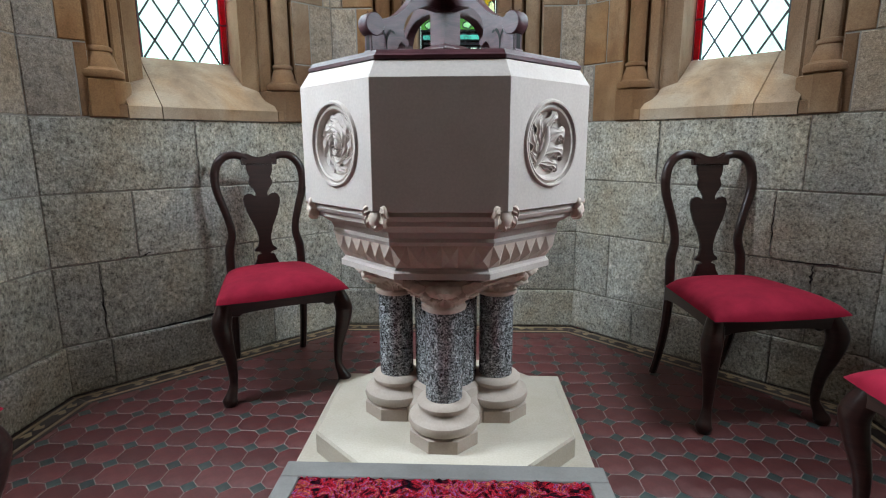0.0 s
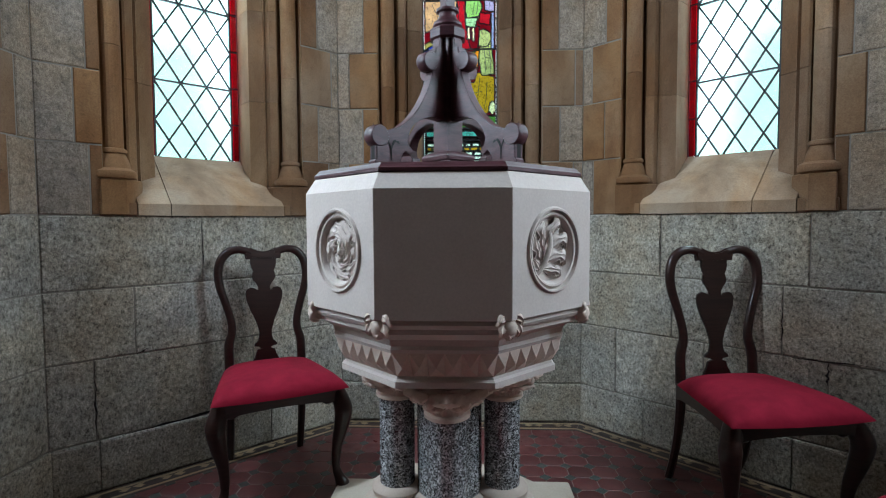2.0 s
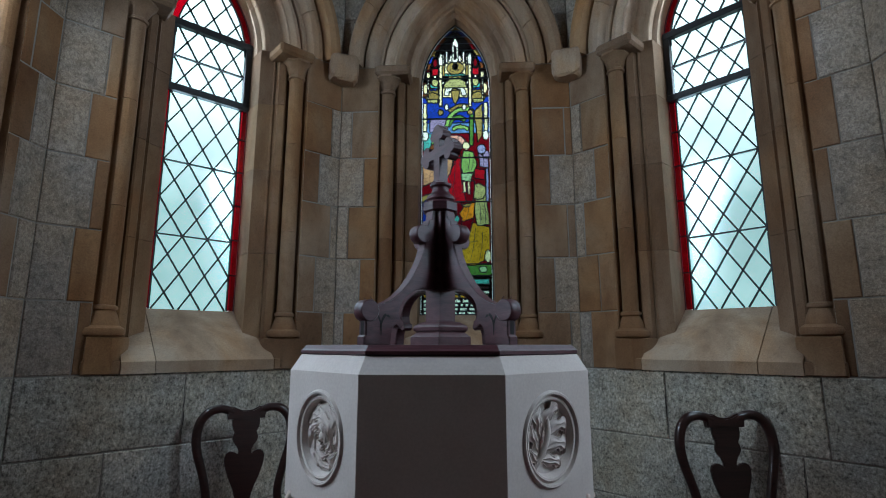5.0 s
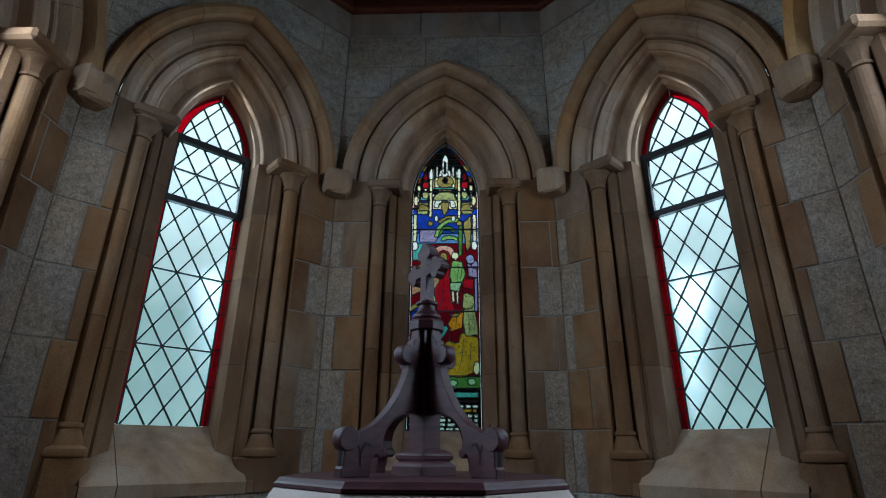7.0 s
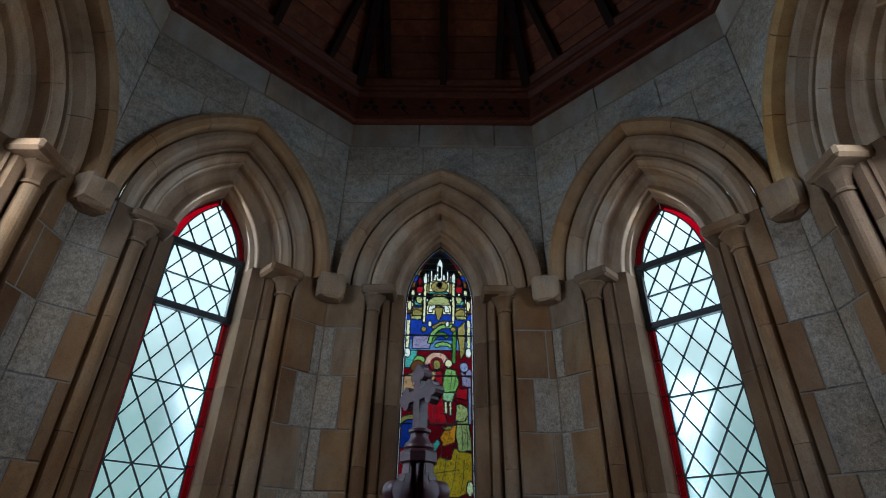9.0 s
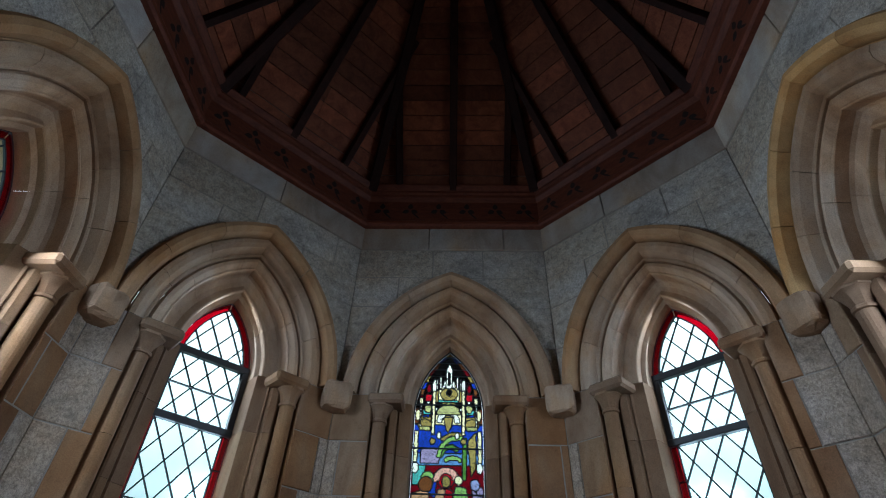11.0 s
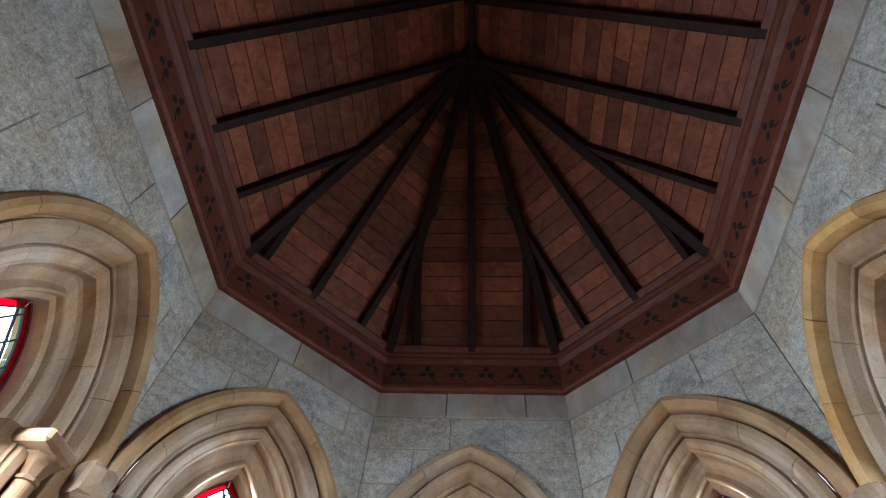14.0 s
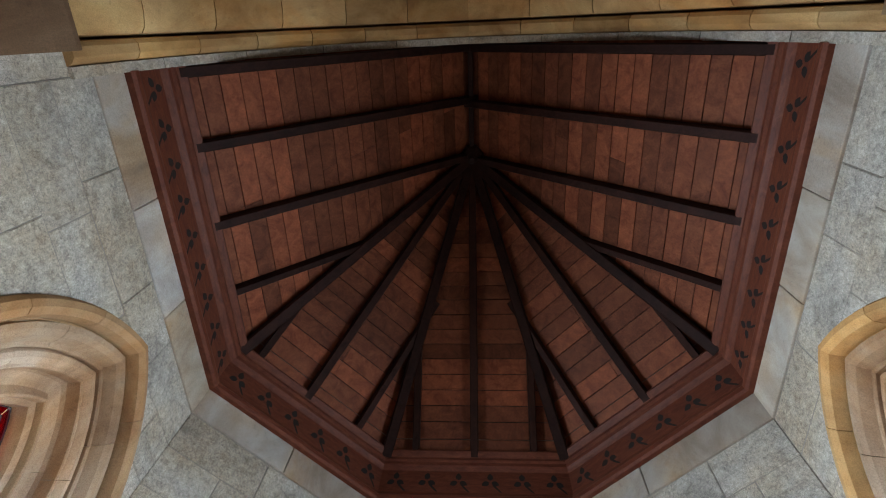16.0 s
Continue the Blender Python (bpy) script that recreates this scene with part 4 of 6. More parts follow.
# ---- stained glass of the middle window ----
STAIN = {"black": (0.004, 0.004, 0.004), "white": (0.90, 0.95, 0.82), "cream": (0.84, 0.80, 0.46), "straw": (0.42, 0.34, 0.10), "blue": (0.02, 0.06, 0.42), "sky": (0.16, 0.34, 0.62),
         "lilac": (0.42, 0.36, 0.56), "mauve": (0.33, 0.36, 0.58), "red": (0.42, 0.008, 0.018), "crimson": (0.17, 0.004, 0.010), "pink": (0.70, 0.38, 0.28), "green": (0.28, 0.52, 0.14), "leaf": (0.10, 0.26, 0.05),
         "mint": (0.40, 0.66, 0.34), "teal": (0.10, 0.42, 0.36), "gold": (0.55, 0.32, 0.02), "orange": (0.70, 0.26, 0.015), "flesh": (0.58, 0.33, 0.17), "veil": (0.58, 0.62, 0.24), "brown": (0.16, 0.06, 0.02)}
STAIN_GLASS = {k: make_glass("stained_" + k, tuple(min(1.0, v * 0.95) for v in c), 0.35, 0.75 if k in ("cream", "straw", "white", "veil") else 0.5) for k, c in STAIN.items()}


def disc(u, z, ru, rz):
    return lambda x, y: ((x - u) / ru) ** 2 + ((y - z) / rz) ** 2 < 1


def quad(u0, u1, z0, z1):
    return lambda x, y: u0 < x < u1 and z0 < y < z1


def shape(*pts):
    def test(x, y):
        hit = False
        for (ax, ay), (bx, by) in zip(pts, pts[1:] + pts[:1]):
            if (ay > y) != (by > y) and x < (bx - ax) * (y - ay) / (by - ay) + ax:
                hit = not hit
        return hit
    return test


def arc(u, z, r, w, a0, a1, flat_z=1.0):
    def test(x, y):
        dx, dy = x - u, (y - z) / flat_z
        return abs(math.hypot(dx, dy) - r) < w and a0 < math.degrees(math.atan2(dy, dx)) % 360 < a1
    return test


def mirrored(rows):
    out = []
    for colour, kind, *v in rows:
        for s in (-1, 1):
            if kind == "q":
                a, b = sorted((s * v[0], s * v[1]))
                out.append((colour, quad(a, b, v[2], v[3])))
            else:
                out.append((colour, disc(s * v[0], v[1], v[2], v[3])))
    return out


DESIGN = []


FOLDS = [((0.0, 2.40), (-0.025, 2.14)), ((0.02, 2.38), (0.035, 2.16)), ((-0.04, 2.28), (0.0, 2.13)), ((0.13, 2.15), (0.14, 1.99)), ((0.155, 2.16), (0.168, 1.99)), ((0.06, 1.95), (0.02, 1.77)), ((0.11, 1.96), (0.08, 1.76)),
         ((0.15, 1.93), (0.13, 1.76)), ((0.0, 1.86), (0.12, 1.88)), ((0.08, 2.43), (0.07, 2.32)), ((0.10, 2.40), (0.09, 2.32)), ((-0.15, 2.38), (-0.11, 2.27)), ((-0.09, 1.96), (-0.10, 1.84)), ((0.155, 2.42), (0.16, 2.34)), ((-0.16, 2.12), (-0.10, 2.0)), ((0.07, 2.09), (0.06, 2.02))]
# canopy work
CANOPY = [("white", shape((-0.018, 3.04), (-0.018, 3.17), (0, 3.22), (0.018, 3.17), (0.018, 3.04))), ("black", quad(-0.006, 0.006, 3.06, 3.15))]
DESIGN += CANOPY[::-1]
DESIGN += [("black", disc(0, 3.01, 0.016, 0.022)), ("white", shape((-0.040, 3.045), (0.040, 3.045), (0.030, 3.085), (0, 3.115), (-0.030, 3.085))), ("veil", shape((-0.072, 2.865), (0.072, 2.865), (0.060, 2.905), (0, 2.945), (-0.060, 2.905)))]
DESIGN += mirrored([("white", "q", 0.044, 0.056, 3.04, 3.115), ("veil", "d", 0.120, 2.905, 0.020, 0.030), ("white", "q", 0.112, 0.128, 2.925, 2.950), ("veil", "q", 0.104, 0.166, 2.765, 2.79), ("white", "q", 0.158, 0.166, 2.79, 2.93), ("white", "d", 0.052, 2.735, 0.012, 0.020)])
DESIGN += [("straw", disc(0, 3.00, 0.052, 0.045)), ("cream", quad(-0.058, 0.058, 3.03, 3.065)), ("teal", quad(-0.062, 0.062, 2.945, 2.96)), ("straw", shape((-0.045, 2.93), (0, 2.99), (0.045, 2.93)))]
DESIGN += mirrored([("cream", "q", 0.078, 0.096, 2.74, 3.02), ("white", "d", 0.087, 3.05, 0.012, 0.05), ("straw", "d", 0.087, 2.70, 0.017, 0.018), ("white", "d", 0.087, 2.90, 0.022, 0.016),
                    ("red", "q", 0.102, 0.140, 2.95, 3.00), ("crimson", "d", 0.12, 3.035, 0.014, 0.03), ("cream", "q", 0.150, 0.172, 2.935, 2.975), ("teal", "q", 0.104, 0.150, 2.865, 2.895), ("blue", "q", 0.104, 0.150, 2.85, 2.862),
                    ("orange", "q", 0.076, 0.100, 2.855, 2.88), ("straw", "d", 0.135, 2.80, 0.040, 0.035), ("cream", "q", 0.168, 0.19, 2.575, 2.76), ("white", "d", 0.176, 2.545, 0.018, 0.03), ("cream", "d", 0.176, 2.86, 0.015, 0.035)])
DESIGN += [("straw", shape((-0.030, 2.85), (0.030, 2.85), (0.012, 2.775), (0, 2.755), (-0.012, 2.775))), ("white", arc(0, 2.815, 0.052, 0.014, 0, 180, 1.2)), ("straw", disc(0, 2.86, 0.04, 0.03))]
# palm and sky
DESIGN += [("green", arc(0.055, 2.60, 0.105, 0.012, 75, 178, 1.15)), ("straw", arc(0.04, 2.66, 0.085, 0.011, 60, 150, 1.0)), ("leaf", arc(0.015, 2.60, 0.055, 0.012, 40, 175, 1.2)), ("green", arc(0.03, 2.52, 0.07, 0.010, 50, 130, 1.2)),
           ("leaf", quad(0.082, 0.105, 2.48, 2.72)), ("straw", shape((0.11, 2.70), (0.16, 2.76), (0.155, 2.55), (0.13, 2.50)))]
# plain-shaped figures
DESIGN += [("cream", disc(0.062, 2.478, 0.022, 0.026)), ("straw", disc(-0.005, 2.470, 0.024, 0.032)), ("pink", arc(-0.005, 2.480, 0.052, 0.018, 0, 190)), ("red", disc(-0.005, 2.480, 0.045, 0.045)),
           ("green", shape((0.045, 2.445), (0.10, 2.44), (0.125, 2.36), (0.105, 2.31), (0.04, 2.30), (0.03, 2.36))), ("mint", shape((0.03, 2.30), (0.10, 2.30), (0.085, 2.245), (0.035, 2.255))), ("cream", quad(0.042, 0.058, 2.18, 2.25)), ("cream", quad(0.068, 0.082, 2.17, 2.25)),
           ("flesh", quad(0.045, 0.11, 2.298, 2.318)), ("red", shape((0.11, 2.33), (0.17, 2.325), (0.165, 2.26), (0.105, 2.27))),
           ("mauve", disc(0.150, 2.455, 0.026, 0.030)), ("lilac", disc(0.178, 2.42, 0.018, 0.024)), ("lilac", shape((0.13, 2.43), (0.19, 2.40), (0.19, 2.335), (0.14, 2.34))), ("mauve", quad(0.172, 0.19, 2.12, 2.33)),
           ("flesh", shape((-0.045, 2.43), (-0.005, 2.43), (-0.03, 2.30), (-0.075, 2.24), (-0.08, 2.33))), ("red", shape((-0.015, 2.44), (0.03, 2.42), (0.035, 2.26), (0.06, 2.12), (-0.04, 2.12), (-0.06, 2.25), (-0.01, 2.36))),
           ("crimson", shape((0.035, 2.26), (0.11, 2.25), (0.10, 2.12), (0.03, 2.10))), ("brown", disc(-0.115, 2.455, 0.040, 0.042)), ("green", disc(-0.105, 2.49, 0.035, 0.035)), ("flesh", shape((-0.19, 2.40), (-0.10, 2.44), (-0.09, 2.34), (-0.13, 2.25), (-0.19, 2.22))),
           ("teal", quad(-0.19, -0.12, 2.45, 2.56)), ("blue", shape((-0.10, 2.52), (-0.055, 2.50), (-0.06, 2.38), (-0.10, 2.40))), ("lilac", shape((-0.15, 2.66), (-0.04, 2.655), (-0.05, 2.57), (-0.15, 2.57))),
           ("cream", disc(-0.060, 2.19, 0.030, 0.045)), ("straw", arc(-0.14, 2.09, 0.07, 0.014, 20, 170)), ("blue", shape((-0.19, 2.15), (-0.07, 2.14), (-0.07, 1.97), (-0.19, 1.99))), ("red", quad(-0.19, -0.145, 1.84, 1.99)),
           ("veil", disc(0.130, 2.185, 0.042, 0.050)), ("veil", shape((0.12, 2.20), (0.172, 2.18), (0.192, 1.98), (0.12, 1.97), (0.105, 2.06))), ("straw", disc(0.060, 2.115, 0.026, 0.028)), ("orange", shape((0.05, 2.10), (0.11, 2.12), (0.10, 2.02), (0.04, 2.00), (0.02, 2.05))),
           ("crimson", shape((0.03, 2.01), (0.10, 2.02), (0.08, 1.93), (0.03, 1.94))), ("teal", shape((-0.045, 1.98), (0.01, 2.04), (0.022, 2.01), (-0.03, 1.93))), ("cream", disc(0.178, 1.785, 0.018, 0.038)),
           ("gold", shape((0.10, 1.99), (0.19, 1.965), (0.192, 1.78), (0.10, 1.73), (-0.03, 1.745), (0.0, 1.82), (-0.02, 1.90), (0.03, 1.95))), ("flesh", shape((-0.06, 2.02), (-0.035, 2.0), (-0.02, 1.78), (-0.08, 1.77))),
           ("cream", disc(-0.095, 1.90, 0.035, 0.075)), ("gold", disc(-0.15, 1.78, 0.05, 0.05))]
# ground, ornament and the panel of unreadable writing
DESIGN += [("mint", disc(0.1 * k - 0.15, 1.70 + 0.008 * (k % 2), 0.022, 0.018)) for k in range(4)] + [("leaf", quad(-0.2, 0.2, 1.672, 1.735))]
DESIGN += [("teal", quad(-0.185, 0.185, 1.622, 1.652)), ("crimson", quad(-0.18, 0.18, 1.598, 1.606))]
for row, z in enumerate((1.572, 1.548, 1.522, 1.498, 1.474, 1.452)):
    rr = random.Random(row)
    x = -0.18
    while x < 0.17:
        w = rr.uniform(0.018, 0.045)
        DESIGN.append(("gold" if row == 1 else "white", quad(x, min(x + w, 0.182), z - 0.0092, z + 0.0092)))
        x += w + 0.009
DESIGN += mirrored([("cream", "q", 0.0, 0.062, 2.955, 3.075), ("straw", "q", 0.062, 0.078, 2.945, 3.02), ("straw", "q", 0.10, 0.165, 2.77, 2.855), ("cream", "q", 0.0, 0.075, 2.80, 2.868), ("white", "q", 0.066, 0.074, 2.96, 3.10)])
DESIGN += [("black", quad(-0.3, 0.3, 1.40, 1.67)), ("blue", quad(-0.2, 0.2, 2.63, 2.80)), ("sky", quad(-0.2, 0.2, 2.56, 2.63)), ("crimson", quad(-0.2, 0.2, 1.66, 2.56))]
STAIN_INNER = arch_outline(GLASS_HW - 0.006, GLASS_Z0 + 0.005)


DEEP_X, DEEP_Z = 1.085, 1.0228    # the design's stretch to the glass


def deep(x, z):
    return x * DEEP_X - 0.002, 1.38 + (z - 1.38) * DEEP_Z


def paint(x, z):
    x, z = (x + 0.002) / DEEP_X, 1.38 + (z - 1.38) / DEEP_Z
    for i, (colour, test) in enumerate(DESIGN):
        if test(x, z):
            return colour, i
    band = int((z - 2.9) / 0.045) % 4
    return ("straw", "crimson", "brown", "blue")[band] if z > 2.9 and arch_z(0.165, x) is not None and z > arch_z(0.165, x) else "black" if z > 2.9 else "brown", 900 + band


def build_stained():
    turn, shift = WINDOWS["back"]
    win = holder("window_5", facet(turn, shift), "stained glass lancet with figures under a canopy, in red, gold, green and blue", "window", kind="structure")
    frame_sweep(GLASS_HW + 0.014, GLASS_HW - 0.004, GLASS_Z0 - 0.012, "window_frame", IRON, win)
    step = 0.0068
    rr = random.Random(77)
    seeds = {}
    nz, nx = int(2.02 / (step * 0.866)), int(0.47 / step)
    for j in range(nz):
        for i in range(nx):
            x = -0.235 + (i + 0.5 * (j % 2)) * step + rr.uniform(-0.22, 0.22) * step
            z = GLASS_Z0 - 0.03 + j * step * 0.866 + rr.uniform(-0.22, 0.22) * step
            seeds[i, j] = (x, z, *paint(x, z))
    groups, leads = {}, []
    for (i, j), (x, z, colour, ident) in seeds.items():
        r = step * 1.4
        poly = clip([(x - r, z - r), (x + r, z - r), (x + r, z + r), (x - r, z + r)], STAIN_INNER)
        if len(poly) < 3:
            continue
        edges = []
        for dj in (-2, -1, 0, 1, 2):
            for di in (-2, -1, 0, 1, 2):
                o = seeds.get((i + di, j + dj))
                if o is None or (di == 0 and dj == 0):
                    continue
                mx, mz, dx, dz = (x + o[0]) / 2, (z + o[1]) / 2, o[0] - x, o[1] - z
                far = (mx - dz * 5, mz + dx * 5), (mx + dz * 5, mz - dx * 5)
                side = [far[1], far[0], (far[0][0] - dx * 9, far[0][1] - dz * 9), (far[1][0] - dx * 9, far[1][1] - dz * 9)]
                poly = clip(poly, side)
                if len(poly) < 3:
                    break
                if o[3] != ident and (i, j) < (i + di, j + dj):
                    edges.append((mx, mz, dx, dz))
            if len(poly) < 3:
                break
        if len(poly) < 3:
            continue
        groups.setdefault(colour, []).append(poly)
        for mx, mz, dx, dz in edges:
            on = [p for p in poly if abs((p[0] - mx) * dx + (p[1] - mz) * dz) < 1e-7]
            if len(on) == 2 and (Vector(on[0]) - Vector(on[1])).length > 8e-4:
                leads.append(strip(on[0], on[1], 0.0052, 0.006, GLASS_LY - 0.002))
    for a, b in ((deep(*p), deep(*q)) for p, q in FOLDS):
        mid = ((a[0] + b[0]) / 2 + 0.006, (a[1] + b[1]) / 2)
        leads += [strip(a, mid, 0.0030, 0.004, GLASS_LY - 0.002), strip(mid, b, 0.0022, 0.004, GLASS_LY - 0.002)]
    for colour, polys in groups.items():
        ob = part("stained_pane", *flat(polys, GLASS_LY), STAIN_GLASS[colour], win)
        ob.visible_shadow = False
    tagged(part("lead_cames", *merge(*leads), LEAD, win), kind="stuff")
    for z in (1.748, 2.137, 2.423, 2.684, 2.960):
        part("saddle_bar", *strip((-0.214, z), (0.214, z), 0.007, 0.012, GLASS_LY - 0.008), LEAD, win)


build_stained()

# ---- font ----
font = holder("baptismal_font", Matrix.Translation(FONT), "octagonal white stone font with carved roundels on grey granite columns", "font")


def octo(a, i):
    t = math.radians(22.5 + 45 * i) - math.pi / 2 - math.radians(45)
    r = a / math.cos(radians(22.5))
    return Vector((r * math.cos(t), r * math.sin(t), 0))


B_A, B_Z0, B_Z1 = 0.420, 0.868, 1.200
MED_R = 0.118


def face_frame(i, a):
    """Frame on the i-th face of the octagon (0 is the front): x along it, y inwards, z up."""
    t = radians(45 * i)
    return Matrix.Rotation(t, 4, "Z") @ Matrix.Translation((0, -a, 0))


verts, faces = [], []
for i in range(8):
    m = face_frame(i, B_A)
    h = B_A * T8
    k = len(verts)
    if i in (1, 7):
        n = 40
        zc = (B_Z0 + B_Z1) / 2 + 0.004
        ring_o, ring_i = [], []
        for q in range(n):
            t = 2 * math.pi * (q + 0.5) / n
            c, s = math.cos(t), math.sin(t)
            f = min(h / max(abs(c), 1e-6), (B_Z1 - zc if s > 0 else zc - B_Z0) / max(abs(s), 1e-6))
            ring_o.append(m @ Vector((c * f, 0, zc + s * f)))
            ring_i.append(m @ Vector((c * MED_R, 0, zc + s * MED_R)))
        corners = [m @ Vector((x, 0, z)) for x, z in ((h, B_Z1), (-h, B_Z1), (-h, B_Z0), (h, B_Z0))]
        verts += ring_o + ring_i + corners
        for q in range(n):
            j = (q + 1) % n
            a, b = m.inverted() @ ring_o[q], m.inverted() @ ring_o[j]
            turn_c = None
            if abs(abs(a.x) - h) < 1e-6 and abs(abs(b.x) - h) > 1e-6 or abs(abs(b.x) - h) < 1e-6 and abs(abs(a.x) - h) > 1e-6:
                mid = (a + b) / 2
                turn_c = 0 if mid.x > 0 and mid.z > zc else 1 if mid.x < 0 and mid.z > zc else 2 if mid.x < 0 else 3
            if turn_c is None:
                faces.append((k + q, k + j, k + n + j, k + n + q))
            else:
                faces.append((k + q, k + 2 * n + turn_c, k + j, k + n + j, k + n + q))
    else:
        verts += [m @ Vector((x, 0, z)) for x, z in ((-h, B_Z0), (h, B_Z0), (h, B_Z1), (-h, B_Z1))]
        faces.append((k, k + 1, k + 2, k + 3))
part("bowl", verts, faces, WHITE_STONE, font)
part("bowl_rim", *oct_prism([(B_A, B_Z1), (0.394, 1.243), (0.30, 1.243)]), WHITE_STONE, font)
part("bowl_moulding", *oct_prism([(0.32, 0.760), (0.346, 0.764), (0.350, 0.774), (0.346, 0.784), (0.352, 0.802), (0.378, 0.820), (0.394, 0.825), (0.394, 0.838), (0.404, 0.842), (0.410, 0.852), (0.404, 0.862), (B_A - 0.004, 0.866), (B_A, B_Z0)]), WHITE_STONE, font)
part("lower_moulding", *oct_prism([(0.230, 0.640), (0.270, 0.647), (0.305, 0.656), (0.328, 0.663), (0.328, 0.680), (0.320, 0.686), (0.314, 0.70)]), WHITE_STONE, font)

# sloping frieze of pyramids between two octagons
for i in range(8):
    geos = []
    a0, z0, a1, z1 = 0.318, 0.694, 0.344, 0.764
    m = Matrix.Rotation(radians(45 * i), 4, "Z")
    w0, w1 = a0 * T8, a1 * T8
    count = 6
    for q in range(count):
        u0, u1 = 2 * q / count - 1, 2 * (q + 1) / count - 1
        c = [Vector((w0 * u0, -a0, z0)), Vector((w0 * u1, -a0, z0)), Vector((w1 * u1, -a1, z1)), Vector((w1 * u0, -a1, z1))]
        mid = sum(c, Vector()) / 4 + Vector((0, -0.012, -0.007))
        geos.append(([m @ p for p in c + [mid]], [(0, 1, 4), (1, 2, 4), (2, 3, 4), (3, 0, 4)]))
    back = [m @ p for p in (Vector((-w0, -a0, z0)), Vector((w0, -a0, z0)), Vector((w1, -a1, z1)), Vector((-w1, -a1, z1)), Vector((0, 0, z1)), Vector((0, 0, z0)))]
    geos.append((back, [(2, 3, 4), (1, 0, 5)]))
    part("dogtooth_frieze", *merge(*geos), PINK_LIT_STONE, font)


def frond(points, half, lift=0.0, lobes=4, base=0.030, top=0.004, sense=1, ribs=3):
    """A ribbed carved leaf along a curve of (x, z) points; it leaves the ground, rises and turns over at its tip."""
    spine = smooth_path([(x, 0, z) for x, z in points], 8)
    n, k = len(spine), 12
    front, back = [], []
    for i, p in enumerate(spine):
        t = i / (n - 1)
        d = spine[min(n - 1, i + 1)] - spine[max(0, i - 1)]
        s = Vector((-d.z, 0, d.x)).normalized() * sense
        y = base + (top - base) * math.sin(math.pi / 2 * min(1.0, t * 1.5)) + lift * max(0.0, t - 0.7) * 3.3
        w = half * (0.30 + 0.70 * math.sin(math.pi * min(1.0, 0.12 + 0.83 * t)) ** 0.8) * (1 + 0.34 * math.cos(2 * math.pi * lobes * t))
        if t > 0.93:
            w *= 1 - 8 * (t - 0.93)
        for j in range(k + 1):
            u = 2 * j / k - 1
            q = p + s * (w * u) + Vector((0, y + 0.42 * w * u * u + 0.0028 * abs(math.cos(u * math.pi * ribs / 2)), 0))
            front.append(q)
            back.append(q + Vector((0, 0.012, 0)) - s * (0.25 * w * u))
    m = n * (k + 1)
    faces = []
    for i in range(n - 1):
        for j in range(k):
            o = i * (k + 1) + j
            faces += [(o, o + 1, o + k + 2, o + k + 1), (m + o, m + o + k + 1, m + o + k + 2, m + o + 1)]
    rim = list(range(k + 1)) + [i * (k + 1) + k for i in range(1, n)] + [(n - 1) * (k + 1) + j for j in range(k - 1, -1, -1)] + [i * (k + 1) for i in range(n - 2, 0, -1)]
    faces += [(p, m + p, m + q, q) for p, q in zip(rim, rim[1:] + rim[:1])]
    return front + back, faces


def curl(cx, cz, r, a0, turn_by, half, **kw):
    """A frond that winds into a volute."""
    n = 9
    pts = [(cx + r * (1 - 0.72 * i / n) * math.cos(radians(a0 + turn_by * i / n)), cz + r * (1 - 0.72 * i / n) * math.sin(radians(a0 + turn_by * i / n))) for i in range(n + 1)]
    return frond(pts, half, **kw)


